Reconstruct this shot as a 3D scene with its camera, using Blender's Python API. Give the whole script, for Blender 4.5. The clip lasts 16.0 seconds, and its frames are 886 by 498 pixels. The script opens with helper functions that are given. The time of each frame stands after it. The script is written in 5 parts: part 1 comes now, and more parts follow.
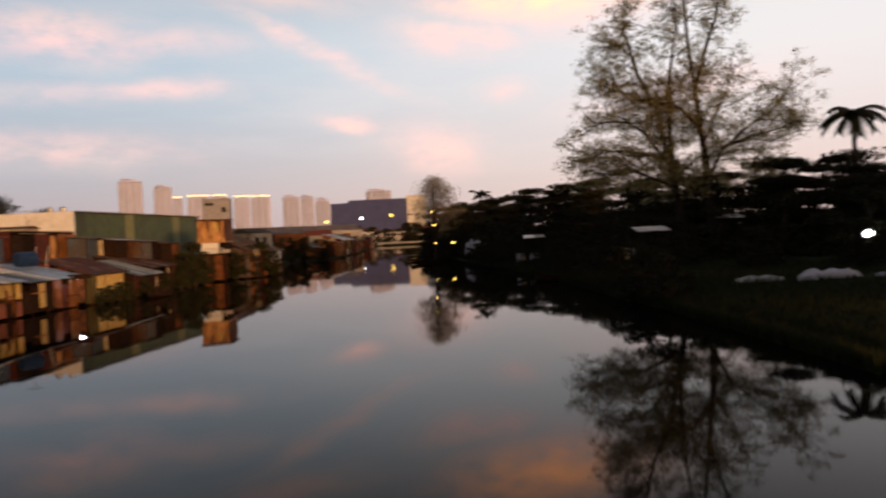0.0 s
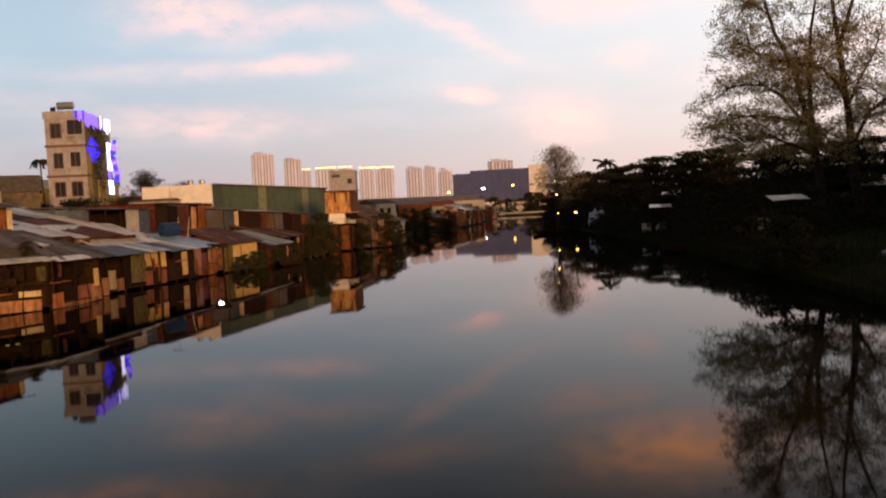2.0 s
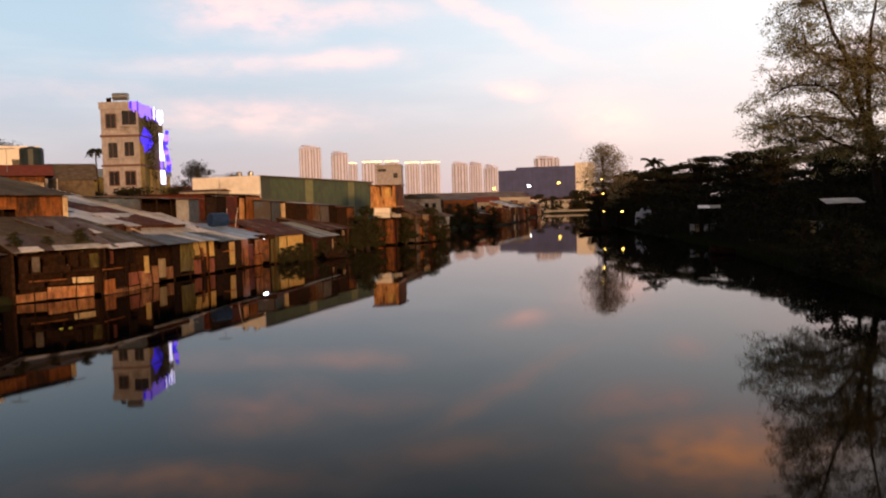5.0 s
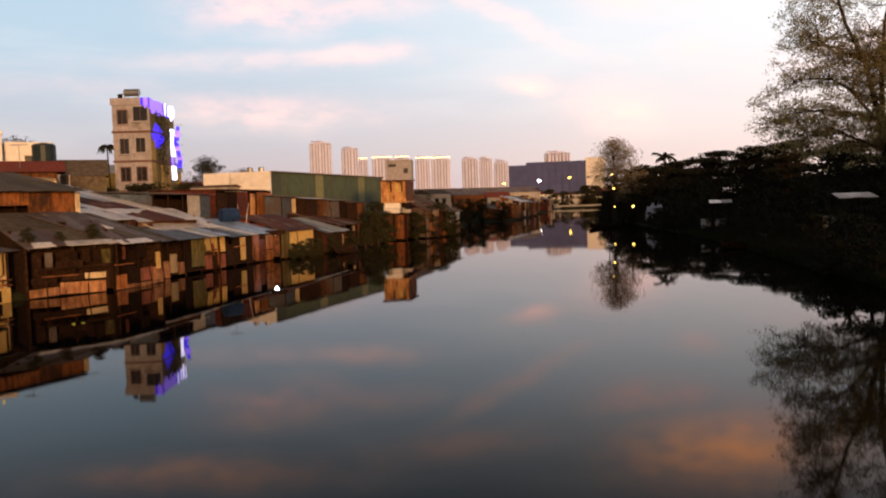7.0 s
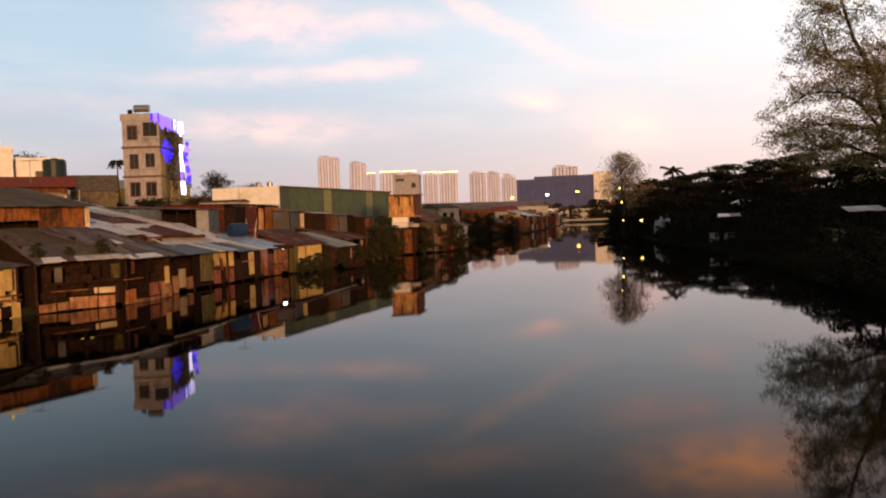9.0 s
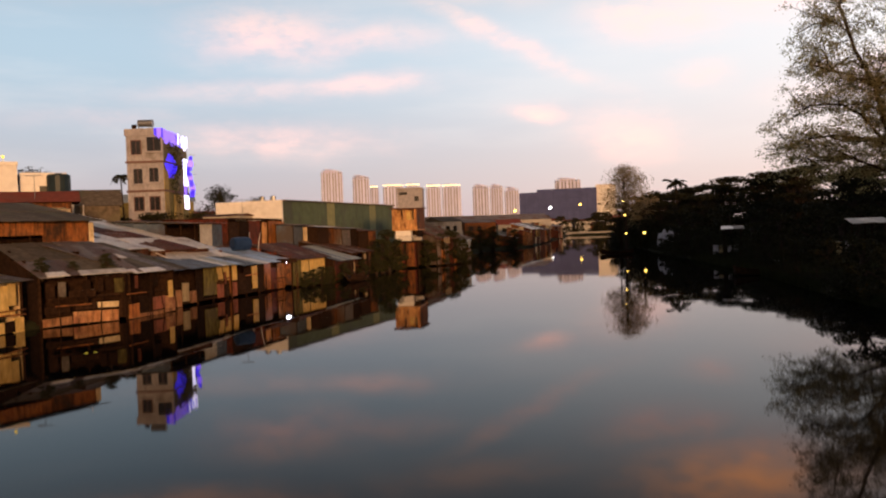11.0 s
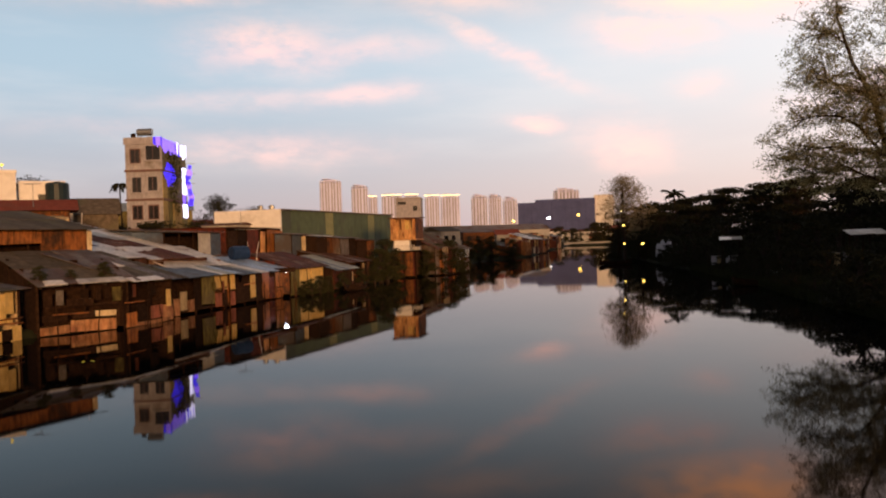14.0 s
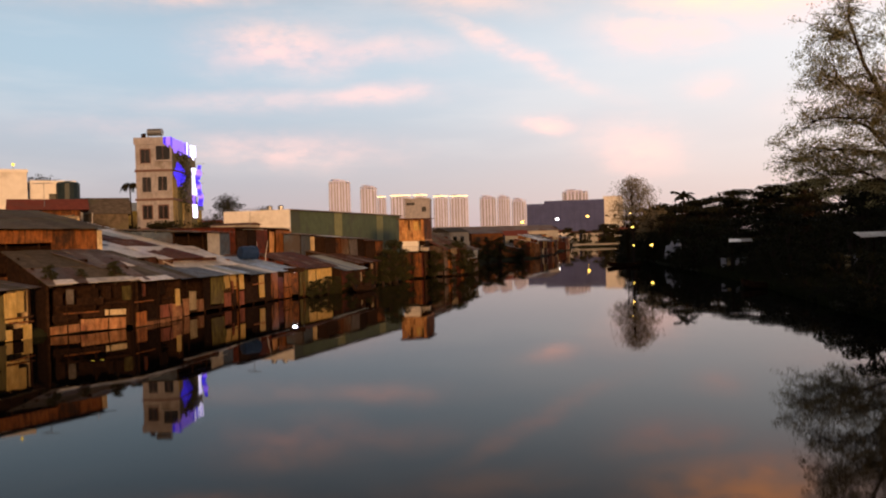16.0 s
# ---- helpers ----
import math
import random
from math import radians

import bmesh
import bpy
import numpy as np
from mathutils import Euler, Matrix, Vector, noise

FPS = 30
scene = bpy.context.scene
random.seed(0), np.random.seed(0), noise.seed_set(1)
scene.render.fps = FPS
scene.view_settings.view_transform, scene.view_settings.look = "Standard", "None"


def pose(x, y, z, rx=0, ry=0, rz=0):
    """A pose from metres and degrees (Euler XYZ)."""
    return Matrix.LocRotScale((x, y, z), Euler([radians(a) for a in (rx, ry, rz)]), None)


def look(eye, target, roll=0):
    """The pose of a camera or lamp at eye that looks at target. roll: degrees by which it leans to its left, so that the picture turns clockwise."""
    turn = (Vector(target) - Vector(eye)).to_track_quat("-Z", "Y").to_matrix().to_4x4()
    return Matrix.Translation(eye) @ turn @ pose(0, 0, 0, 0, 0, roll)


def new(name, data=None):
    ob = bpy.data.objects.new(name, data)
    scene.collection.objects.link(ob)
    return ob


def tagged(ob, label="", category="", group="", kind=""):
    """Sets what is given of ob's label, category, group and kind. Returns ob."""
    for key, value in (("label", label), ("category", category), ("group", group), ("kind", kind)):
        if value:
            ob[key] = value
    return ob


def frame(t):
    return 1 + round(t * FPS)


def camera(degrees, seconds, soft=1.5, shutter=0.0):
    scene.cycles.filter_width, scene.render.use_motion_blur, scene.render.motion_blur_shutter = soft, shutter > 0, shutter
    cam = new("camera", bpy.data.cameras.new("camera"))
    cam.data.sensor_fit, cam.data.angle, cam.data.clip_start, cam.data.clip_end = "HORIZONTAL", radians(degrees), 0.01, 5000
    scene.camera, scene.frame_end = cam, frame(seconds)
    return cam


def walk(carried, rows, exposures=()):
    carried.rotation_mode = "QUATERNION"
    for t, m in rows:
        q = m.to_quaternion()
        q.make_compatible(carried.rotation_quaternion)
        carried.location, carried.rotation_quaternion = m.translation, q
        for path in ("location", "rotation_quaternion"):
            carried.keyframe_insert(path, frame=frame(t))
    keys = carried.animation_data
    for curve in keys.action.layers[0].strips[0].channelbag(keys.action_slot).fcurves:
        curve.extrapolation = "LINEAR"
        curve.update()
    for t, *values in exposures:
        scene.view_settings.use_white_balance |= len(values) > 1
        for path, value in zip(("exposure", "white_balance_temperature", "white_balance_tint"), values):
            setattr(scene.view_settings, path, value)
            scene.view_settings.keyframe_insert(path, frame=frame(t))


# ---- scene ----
cam = camera(57.5, 16.0, soft=2.1, shutter=0.8)
PATH = [
    (0.0, pose(0, 0, 4.0, 88.97, 2.67, 0.02)),
    (0.5, pose(0, 0, 4.0, 88.67, 2.63, 4.08)),
    (1.0, pose(0, 0, 4.0, 87.67, 3.10, 7.23)),
    (1.5, pose(0, 0, 4.0, 87.86, 2.43, 9.01)),
    (2.0, pose(0, 0, 4.0, 87.27, 2.89, 8.65)),
    (2.5, pose(0, 0, 4.0, 86.17, 2.05, 7.83)),
    (3.0, pose(0, 0, 4.0, 86.36, 1.21, 9.16)),
    (3.5, pose(0, 0, 4.0, 86.69, 1.39, 10.14)),
    (4.0, pose(0, 0, 4.0, 86.43, 1.50, 10.92)),
    (4.5, pose(0, 0, 4.0, 86.96, 1.72, 11.66)),
    (5.0, pose(0, 0, 4.0, 87.10, 1.68, 11.83)),
    (7.5, pose(0, 0, 4.0, 86.77, 1.97, 12.94)),
    (8.0, pose(0, 0, 4.0, 87.34, 2.13, 13.38)),
    (8.5, pose(0, 0, 4.0, 87.85, 2.10, 13.53)),
    (9.0, pose(0, 0, 4.0, 87.81, 1.90, 13.11)),
    (11.5, pose(0, 0, 4.0, 89.08, 2.12, 13.33)),
    (12.0, pose(0, 0, 4.0, 89.34, 2.09, 13.22)),
    (12.5, pose(0, 0, 4.0, 89.47, 1.94, 13.47)),
    (13.0, pose(0, 0, 4.0, 89.42, 1.89, 13.15)),
    (13.5, pose(0, 0, 4.0, 89.52, 1.90, 13.24)),
    (14.0, pose(0, 0, 4.0, 89.45, 1.89, 13.22)),
    (14.5, pose(0, 0, 4.0, 89.51, 1.82, 13.24)),
    (15.0, pose(0, 0, 4.0, 89.57, 1.76, 13.46)),
    (15.5, pose(0, 0, 4.0, 89.54, 1.69, 13.68)),
    (16.0, pose(0, 0, 4.0, 89.53, 1.65, 13.83)),
]
walk(cam, PATH, [(0.0, -0.2), (1.0, -0.08), (2.5, 0.02), (3.2, 0.12), (5.0, 0.12), (9.0, 0.12), (11.5, -0.02), (16.0, -0.07)])

# ---- sky, sun ----
SUN_AZ, SUN_EL = 148.0, 5.0      # bearing clockwise from +y, height, degrees


def sky():
    world = bpy.data.worlds.new("dusk_sky")
    scene.world = world
    world.use_nodes = True
    nt = world.node_tree
    nt.nodes.clear()
    N, Lk = nt.nodes.new, nt.links.new

    def put(sock, v):
        if isinstance(v, (int, float)):
            sock.default_value = v
        elif isinstance(v, tuple):
            sock.default_value = v
        else:
            Lk(v, sock)

    def m(op, a, b=0.0, c=0.0, clamp=False):
        n = N("ShaderNodeMath")
        n.operation, n.use_clamp = op, clamp
        put(n.inputs[0], a), put(n.inputs[1], b), put(n.inputs[2], c)
        return n.outputs[0]

    def mix(f, a, b):
        n = N("ShaderNodeMix")
        n.data_type = "RGBA"
        put(n.inputs[0], f), put(n.inputs[6], a), put(n.inputs[7], b)
        return n.outputs[2]

    def span(v, a, b, c=0.0, d=1.0):
        n = N("ShaderNodeMapRange")
        n.interpolation_type = "SMOOTHSTEP"
        put(n.inputs[0], v)
        for i, k in enumerate((a, b, c, d)):
            n.inputs[1 + i].default_value = k
        return n.outputs[0]

    tc = N("ShaderNodeTexCoord")
    sep = N("ShaderNodeSeparateXYZ")
    Lk(tc.outputs["Generated"], sep.inputs[0])
    x, y, z = sep.outputs
    az = m("MULTIPLY", m("ARCTAN2", x, y), 57.2958)
    el = m("MULTIPLY", m("ARCSINE", z), 57.2958)
    # a slow warp, so that no cloud has a drawn outline
    warp = N("ShaderNodeTexNoise")
    warp.inputs["Scale"].default_value, warp.inputs["Detail"].default_value = 11.0, 6.0
    Lk(tc.outputs["Generated"], warp.inputs["Vector"])
    ws = N("ShaderNodeSeparateXYZ")
    Lk(warp.outputs["Color"], ws.inputs[0])
    azw = m("ADD", az, m("MULTIPLY_ADD", ws.outputs[0], 4.4, -2.2))
    elw = m("ADD", el, m("MULTIPLY_ADD", ws.outputs[1], 1.7, -0.85))

    # clear sky: blue over the far left, cream over the right, mauve at the skyline, dim blue overhead
    right = span(az, -34.0, 26.0)
    high = mix(right, (0.43, 0.55, 0.67, 1), (0.975, 0.912, 0.91, 1))
    low = mix(right, (0.46, 0.38, 0.46, 1), (0.89, 0.655, 0.63, 1))
    base = mix(span(el, 0.5, 13.0), low, high)
    base = mix(span(el, 12.5, 28.5), base, (0.15, 0.15, 0.17, 1))
    # the far side of the sky is warm round the set sun, and dull elsewhere
    glow = m("MULTIPLY", span(m("ABSOLUTE", m("SUBTRACT", az, SUN_AZ)), 75.0, 10.0), span(el, 40.0, 0.0))
    base = mix(glow, base, (1.1, 0.62, 0.32, 1))
    back = m("MULTIPLY", span(m("ABSOLUTE", az), 38.0, 95.0), m("SUBTRACT", 1.0, glow))
    base = mix(m("MULTIPLY", back, 0.9), base, (0.055, 0.05, 0.06, 1))
    # thin streaks
    mp = N("ShaderNodeMapping")
    mp.inputs["Scale"].default_value = (2.6, 2.6, 15.0)
    Lk(tc.outputs["Generated"], mp.inputs["Vector"])
    st = N("ShaderNodeTexNoise")
    st.inputs["Scale"].default_value, st.inputs["Detail"].default_value = 1.7, 6.0
    Lk(mp.outputs[0], st.inputs["Vector"])
    thin = m("MULTIPLY", span(st.outputs[0], 0.44, 0.76), 0.22)
    thin = m("MULTIPLY", thin, span(el, 1.0, 9.0))
    col = mix(thin, base, (0.98, 0.86, 0.84, 1))
    # separate clouds: bearing, height, half width, half height, rise to the right, strength
    clouds = [
        (-25.0, 13.4, 4.6, 1.7, 0.00, 0.62), (-19.5, 13.3, 6.0, 1.1, 0.02, 0.40), (-24.0, 10.1, 9.5, 0.8, 0.03, 0.28),
        (-18.8, 10.4, 4.2, 0.7, 0.06, 0.58), (-5.9, 8.1, 1.8, 0.65, -0.05, 0.85), (-24.5, 6.6, 6.4, 1.2, -0.02, 0.48),
        (-0.2, 6.0, 2.9, 1.6, -0.20, 0.65), (-7.8, 12.6, 5.0, 0.75, -0.50, 0.50), (1.7, 13.4, 3.6, 1.2, -0.10, 0.72),
        (4.7, 9.8, 1.7, 0.9, 0.00, 0.45), (7.2, 16.4, 6.0, 2.6, -0.10, 1.0), (-36.0, 8.2, 6.0, 0.8, 0.05, 0.15),
        (-12.0, 17.0, 7.0, 1.3, -0.1, 0.18), (17.0, 9.0, 6.0, 1.2, 0.1, 0.40), (-30.0, 17.5, 8.0, 1.2, 0.1, 0.35),
    ]
    total = None
    for ca, ce, wa, we, rise, k in clouds:
        da = m("SUBTRACT", azw, ca)
        de = m("SUBTRACT", m("SUBTRACT", elw, ce), m("MULTIPLY", da, rise))
        wa, we = wa * 0.95, we * 0.85
        q = m("ADD", m("POWER", m("ABSOLUTE", m("DIVIDE", da, wa)), 2.0), m("POWER", m("ABSOLUTE", m("DIVIDE", de, we)), 2.0))
        g = m("MULTIPLY", m("EXPONENT", m("MULTIPLY", q, -0.9)), k)
        total = g if total is None else m("MAXIMUM", total, g)
    fine = N("ShaderNodeTexNoise")
    fine.inputs["Scale"].default_value, fine.inputs["Detail"].default_value, fine.inputs["Roughness"].default_value = 22.0, 6.0, 0.6
    mp2 = N("ShaderNodeMapping")
    mp2.inputs["Scale"].default_value = (1.0, 1.0, 2.6)
    Lk(tc.outputs["Generated"], mp2.inputs["Vector"]), Lk(mp2.outputs[0], fine.inputs["Vector"])
    total = m("MULTIPLY", total, span(fine.outputs[0], 0.28, 0.66, 0.35, 1.0))
    col = mix(total, col, mix(span(el, 13.0, 17.0), (1.50, 0.815, 0.71, 1), (3.1, 1.25, 0.54, 1)))
    bg = N("ShaderNodeBackground")
    Lk(col, bg.inputs[0])
    bg.inputs[1].default_value = 1.02
    # the clear air's own light
    air = N("ShaderNodeTexSky")
    air.sky_type, air.sun_disc = "NISHITA", False
    air.sun_elevation, air.sun_rotation = radians(SUN_EL), radians(SUN_AZ)
    bg2 = N("ShaderNodeBackground")
    Lk(air.outputs[0], bg2.inputs[0])
    bg2.inputs[1].default_value = 0.03
    add = N("ShaderNodeAddShader")
    Lk(bg.outputs[0], add.inputs[0]), Lk(bg2.outputs[0], add.inputs[1])
    out = N("ShaderNodeOutputWorld")
    Lk(add.outputs[0], out.inputs[0])


sky()
sun = new("sun", bpy.data.lights.new("sun", "SUN"))
sun.data.energy, sun.data.angle, sun.data.color = 3.4, radians(6), (1.0, 0.53, 0.23)
sa, se = radians(SUN_AZ), radians(SUN_EL)
sun.matrix_world = look((0, 0, 60), Vector((0, 0, 60)) - Vector((math.sin(sa) * math.cos(se), math.cos(sa) * math.cos(se), math.sin(se))))


# ---- materials ----
def shader(name):
    ma = bpy.data.materials.new(name)
    ma.use_nodes = True
    nt = ma.node_tree
    return ma, nt, nt.nodes["Principled BSDF"]


def surface(name, a, b, grain=6.0, rough=0.8, metal=0.0, bump=0.25, vary=0.25, stain=None, stain_at=0.56, corrugated=0.0, boards=0.0, spec=0.3, grime=0.0):
    """Two tones by fine grain, stains by a coarse one, tone by object; corrugation or boards as relief (ribs a metre); grime runs down in streaks."""
    ma, nt, bs = shader(name)
    N, Lk = nt.nodes.new, nt.links.new
    tc = N("ShaderNodeTexCoord")
    info = N("ShaderNodeObjectInfo")
    shift = N("ShaderNodeVectorMath")
    shift.operation = "ADD"
    sc = N("ShaderNodeMath")
    sc.operation = "MULTIPLY"
    sc.inputs[1].default_value = 37.0
    Lk(info.outputs["Random"], sc.inputs[0])
    Lk(tc.outputs["Object"], shift.inputs[0]), Lk(sc.outputs[0], shift.inputs[1])
    n1 = N("ShaderNodeTexNoise")
    n1.inputs["Scale"].default_value, n1.inputs["Detail"].default_value = grain, 6.0
    Lk(shift.outputs[0], n1.inputs["Vector"])
    r1 = N("ShaderNodeMapRange")
    r1.inputs[1].default_value, r1.inputs[2].default_value = 0.35, 0.65
    Lk(n1.outputs[0], r1.inputs[0])
    mx = N("ShaderNodeMix")
    mx.data_type = "RGBA"
    mx.inputs[6].default_value, mx.inputs[7].default_value = (*a, 1), (*b, 1)
    Lk(r1.outputs[0], mx.inputs[0])
    col = mx.outputs[2]
    if stain:
        n2 = N("ShaderNodeTexNoise")
        n2.inputs["Scale"].default_value, n2.inputs["Detail"].default_value = grain * 0.16, 7.0
        n2.inputs["Roughness"].default_value = 0.62
        Lk(shift.outputs[0], n2.inputs["Vector"])
        r2 = N("ShaderNodeMapRange")
        r2.inputs[1].default_value, r2.inputs[2].default_value = stain_at - 0.05, stain_at + 0.09
        Lk(n2.outputs[0], r2.inputs[0])
        m2 = N("ShaderNodeMix")
        m2.data_type = "RGBA"
        Lk(r2.outputs[0], m2.inputs[0]), Lk(col, m2.inputs[6])
        m2.inputs[7].default_value = (*stain, 1)
        col = m2.outputs[2]
    if grime:
        mp = N("ShaderNodeMapping")
        mp.inputs["Scale"].default_value = (4.2, 4.2, 0.9)
        n3 = N("ShaderNodeTexNoise")
        n3.inputs["Scale"].default_value, n3.inputs["Detail"].default_value, n3.inputs["Roughness"].default_value = 1.0, 7.0, 0.68
        Lk(shift.outputs[0], mp.inputs["Vector"]), Lk(mp.outputs[0], n3.inputs["Vector"])
        r3 = N("ShaderNodeMapRange")
        r3.inputs[1].default_value, r3.inputs[2].default_value = 0.42, 0.66
        r3.inputs[3].default_value, r3.inputs[4].default_value = 0.0, grime
        Lk(n3.outputs[0], r3.inputs[0])
        m3 = N("ShaderNodeMix")
        m3.data_type = "RGBA"
        Lk(r3.outputs[0], m3.inputs[0]), Lk(col, m3.inputs[6])
        m3.inputs[7].default_value = (0.018, 0.010, 0.006, 1)
        col = m3.outputs[2]
    hs = N("ShaderNodeHueSaturation")
    vr = N("ShaderNodeMapRange")
    vr.inputs[3].default_value, vr.inputs[4].default_value = 1 - vary, 1 + vary
    Lk(info.outputs["Random"], vr.inputs[0])
    Lk(vr.outputs[0], hs.inputs["Value"]), Lk(col, hs.inputs["Color"])
    Lk(hs.outputs[0], bs.inputs["Base Color"])
    bs.inputs["Roughness"].default_value, bs.inputs["Metallic"].default_value = rough, metal
    bs.inputs["Specular IOR Level"].default_value = spec
    h = n1.outputs[0]
    if corrugated or boards:
        wv = N("ShaderNodeTexWave")
        wv.wave_type, wv.bands_direction = "BANDS", "X"
        wv.wave_profile = "SIN" if corrugated else "SAW"
        wv.inputs["Scale"].default_value = (corrugated or boards) * 0.314
        Lk(tc.outputs["Object"], wv.inputs["Vector"])
        ad = N("ShaderNodeMath")
        ad.operation = "MULTIPLY_ADD"
        ad.inputs[1].default_value = 0.25
        Lk(n1.outputs[0], ad.inputs[0]), Lk(wv.outputs["Fac"], ad.inputs[2])
        h = ad.outputs[0]
    if bump:
        bp = N("ShaderNodeBump")
        bp.inputs["Strength"].default_value, bp.inputs["Distance"].default_value = bump, 0.03
        Lk(h, bp.inputs["Height"])
        Lk(bp.outputs[0], bs.inputs["Normal"])
    return ma


def glow_mat(name, col, strength):
    ma, nt, bs = shader(name)
    bs.inputs["Base Color"].default_value = (*col, 1)
    bs.inputs["Emission Color"].default_value = (*col, 1)
    bs.inputs["Emission Strength"].default_value = strength
    return ma


def leaf_mat(name, a, b, through_light=0.15):
    ma, nt, bs = shader(name)
    N, Lk = nt.nodes.new, nt.links.new
    ge, mx = N("ShaderNodeNewGeometry"), N("ShaderNodeMix")
    mx.data_type = "RGBA"
    mx.inputs[6].default_value, mx.inputs[7].default_value = (*a, 1), (*b, 1)
    Lk(ge.outputs["Random Per Island"], mx.inputs[0])
    Lk(mx.outputs[2], bs.inputs["Base Color"])
    bs.inputs["Roughness"].default_value = 0.75
    bs.inputs["Specular IOR Level"].default_value = 0.15
    tr, ms = N("ShaderNodeBsdfTranslucent"), N("ShaderNodeMixShader")
    ms.inputs[0].default_value = through_light
    Lk(mx.outputs[2], tr.inputs[0]), Lk(bs.outputs[0], ms.inputs[1]), Lk(tr.outputs[0], ms.inputs[2])
    Lk(ms.outputs[0], nt.nodes["Material Output"].inputs["Surface"])
    return ma


def water_mat():
    ma, nt, bs = shader("still_canal_water")
    N, Lk = nt.nodes.new, nt.links.new
    tc = N("ShaderNodeTexCoord")
    n1 = N("ShaderNodeTexNoise")
    n1.inputs["Scale"].default_value, n1.inputs["Detail"].default_value = 0.55, 3.0
    Lk(tc.outputs["Object"], n1.inputs["Vector"])
    bp = N("ShaderNodeBump")
    bp.inputs["Strength"].default_value, bp.inputs["Distance"].default_value = 0.05, 0.03
    Lk(n1.outputs[0], bp.inputs["Height"]), Lk(bp.outputs[0], bs.inputs["Normal"])
    n2, mx = N("ShaderNodeTexNoise"), N("ShaderNodeMix")
    n2.inputs["Scale"].default_value, n2.inputs["Detail"].default_value = 0.06, 5.0
    Lk(tc.outputs["Object"], n2.inputs["Vector"])
    mx.data_type = "RGBA"
    mx.inputs[6].default_value, mx.inputs[7].default_value = (0.002, 0.0022, 0.0025, 1), (0.0035, 0.0034, 0.003, 1)
    Lk(n2.outputs[0], mx.inputs[0]), Lk(mx.outputs[2], bs.inputs["Base Color"])
    bs.inputs["Roughness"].default_value, bs.inputs["IOR"].default_value = 0.028, 1.122
    return ma


WATER = water_mat()
EARTH = surface("dark_earth_and_weeds", (0.016, 0.013, 0.009), (0.032, 0.034, 0.014), 1.2, 0.98, bump=0.6, stain=(0.018, 0.026, 0.010), spec=0.1, vary=0)
CONCRETE = surface("stained_concrete", (0.30, 0.28, 0.26), (0.40, 0.38, 0.35), 3.0, 0.9, stain=(0.16, 0.15, 0.13))
PALE_WALL = surface("pale_painted_plaster", (0.43, 0.40, 0.37), (0.52, 0.49, 0.46), 2.5, 0.85, stain=(0.30, 0.26, 0.21), stain_at=0.58, grime=0.3)
HOUSE_WALL = surface("greyish_cream_plaster", (0.31, 0.29, 0.32), (0.38, 0.36, 0.39), 2.5, 0.9, stain=(0.20, 0.18, 0.17), stain_at=0.58, grime=0.3, vary=0.08)
WHITE_WALL = surface("off_white_plaster", (0.70, 0.67, 0.65), (0.78, 0.75, 0.73), 2.0, 0.85, stain=(0.48, 0.45, 0.42), stain_at=0.62, vary=0.08)
OCHRE_WALL = surface("ochre_plaster", (0.42, 0.30, 0.10), (0.50, 0.38, 0.15), 2.5, 0.85, stain=(0.28, 0.20, 0.08), grime=0.6)
TRIM_RED = surface("dull_red_trim", (0.10, 0.055, 0.05), (0.14, 0.08, 0.07), 5.0, 0.8)
GREEN_SHEET = surface("green_painted_steel", (0.062, 0.085, 0.042), (0.082, 0.110, 0.055), 1.5, 0.6, stain=(0.06, 0.07, 0.045), corrugated=5, vary=0.1, grime=0.25)
GREEN_SHEET_PALE = surface("faded_green_steel", (0.17, 0.18, 0.08), (0.22, 0.22, 0.10), 1.5, 0.6, corrugated=5, vary=0.1)
TIN = surface("weathered_grey_tin", (0.105, 0.088, 0.078), (0.21, 0.18, 0.165), 2.2, 0.55, 0.05, stain=(0.11, 0.055, 0.035), stain_at=0.52, corrugated=11, bump=0.5, grime=0.5)
TIN_PALE = surface("pale_zinc_sheet", (0.60, 0.57, 0.54), (0.74, 0.70, 0.67), 2.2, 0.36, 0.05, stain=(0.34, 0.29, 0.26), stain_at=0.6, corrugated=11, bump=0.5, grime=0.4, spec=0.5)
TIN_BLUE = surface("blue_grey_zinc_sheet", (0.20, 0.30, 0.46), (0.36, 0.48, 0.66), 2.2, 0.33, 0.05, stain=(0.22, 0.22, 0.24), corrugated=11, bump=0.5, spec=0.5)
TIN_SLATE = surface("dark_slate_blue_sheet", (0.055, 0.075, 0.11), (0.10, 0.125, 0.165), 2.2, 0.5, 0.05, stain=(0.07, 0.06, 0.06), corrugated=11, bump=0.5, spec=0.3)
TIN_RUST = surface("rusted_tin", (0.072, 0.022, 0.011), (0.14, 0.050, 0.024), 3.0, 0.8, 0.1, stain=(0.27, 0.20, 0.16), stain_at=0.6, corrugated=11, bump=0.5, grime=0.6)
TIN_GREEN = surface("grey_green_sheet", (0.30, 0.33, 0.30), (0.42, 0.44, 0.40), 2.2, 0.36, 0.05, stain=(0.20, 0.17, 0.14), corrugated=11, bump=0.5, grime=0.35, spec=0.5)
FIBRE = surface("mossy_fibre_cement", (0.062, 0.048, 0.035), (0.115, 0.090, 0.066), 2.5, 0.95, stain=(0.09, 0.08, 0.05), corrugated=6, bump=0.5)
WOOD = surface("old_brown_boards", (0.10, 0.032, 0.007), (0.19, 0.066, 0.015), 5.0, 0.85, stain=(0.035, 0.018, 0.011), boards=6, vary=0.4, grime=0.9)
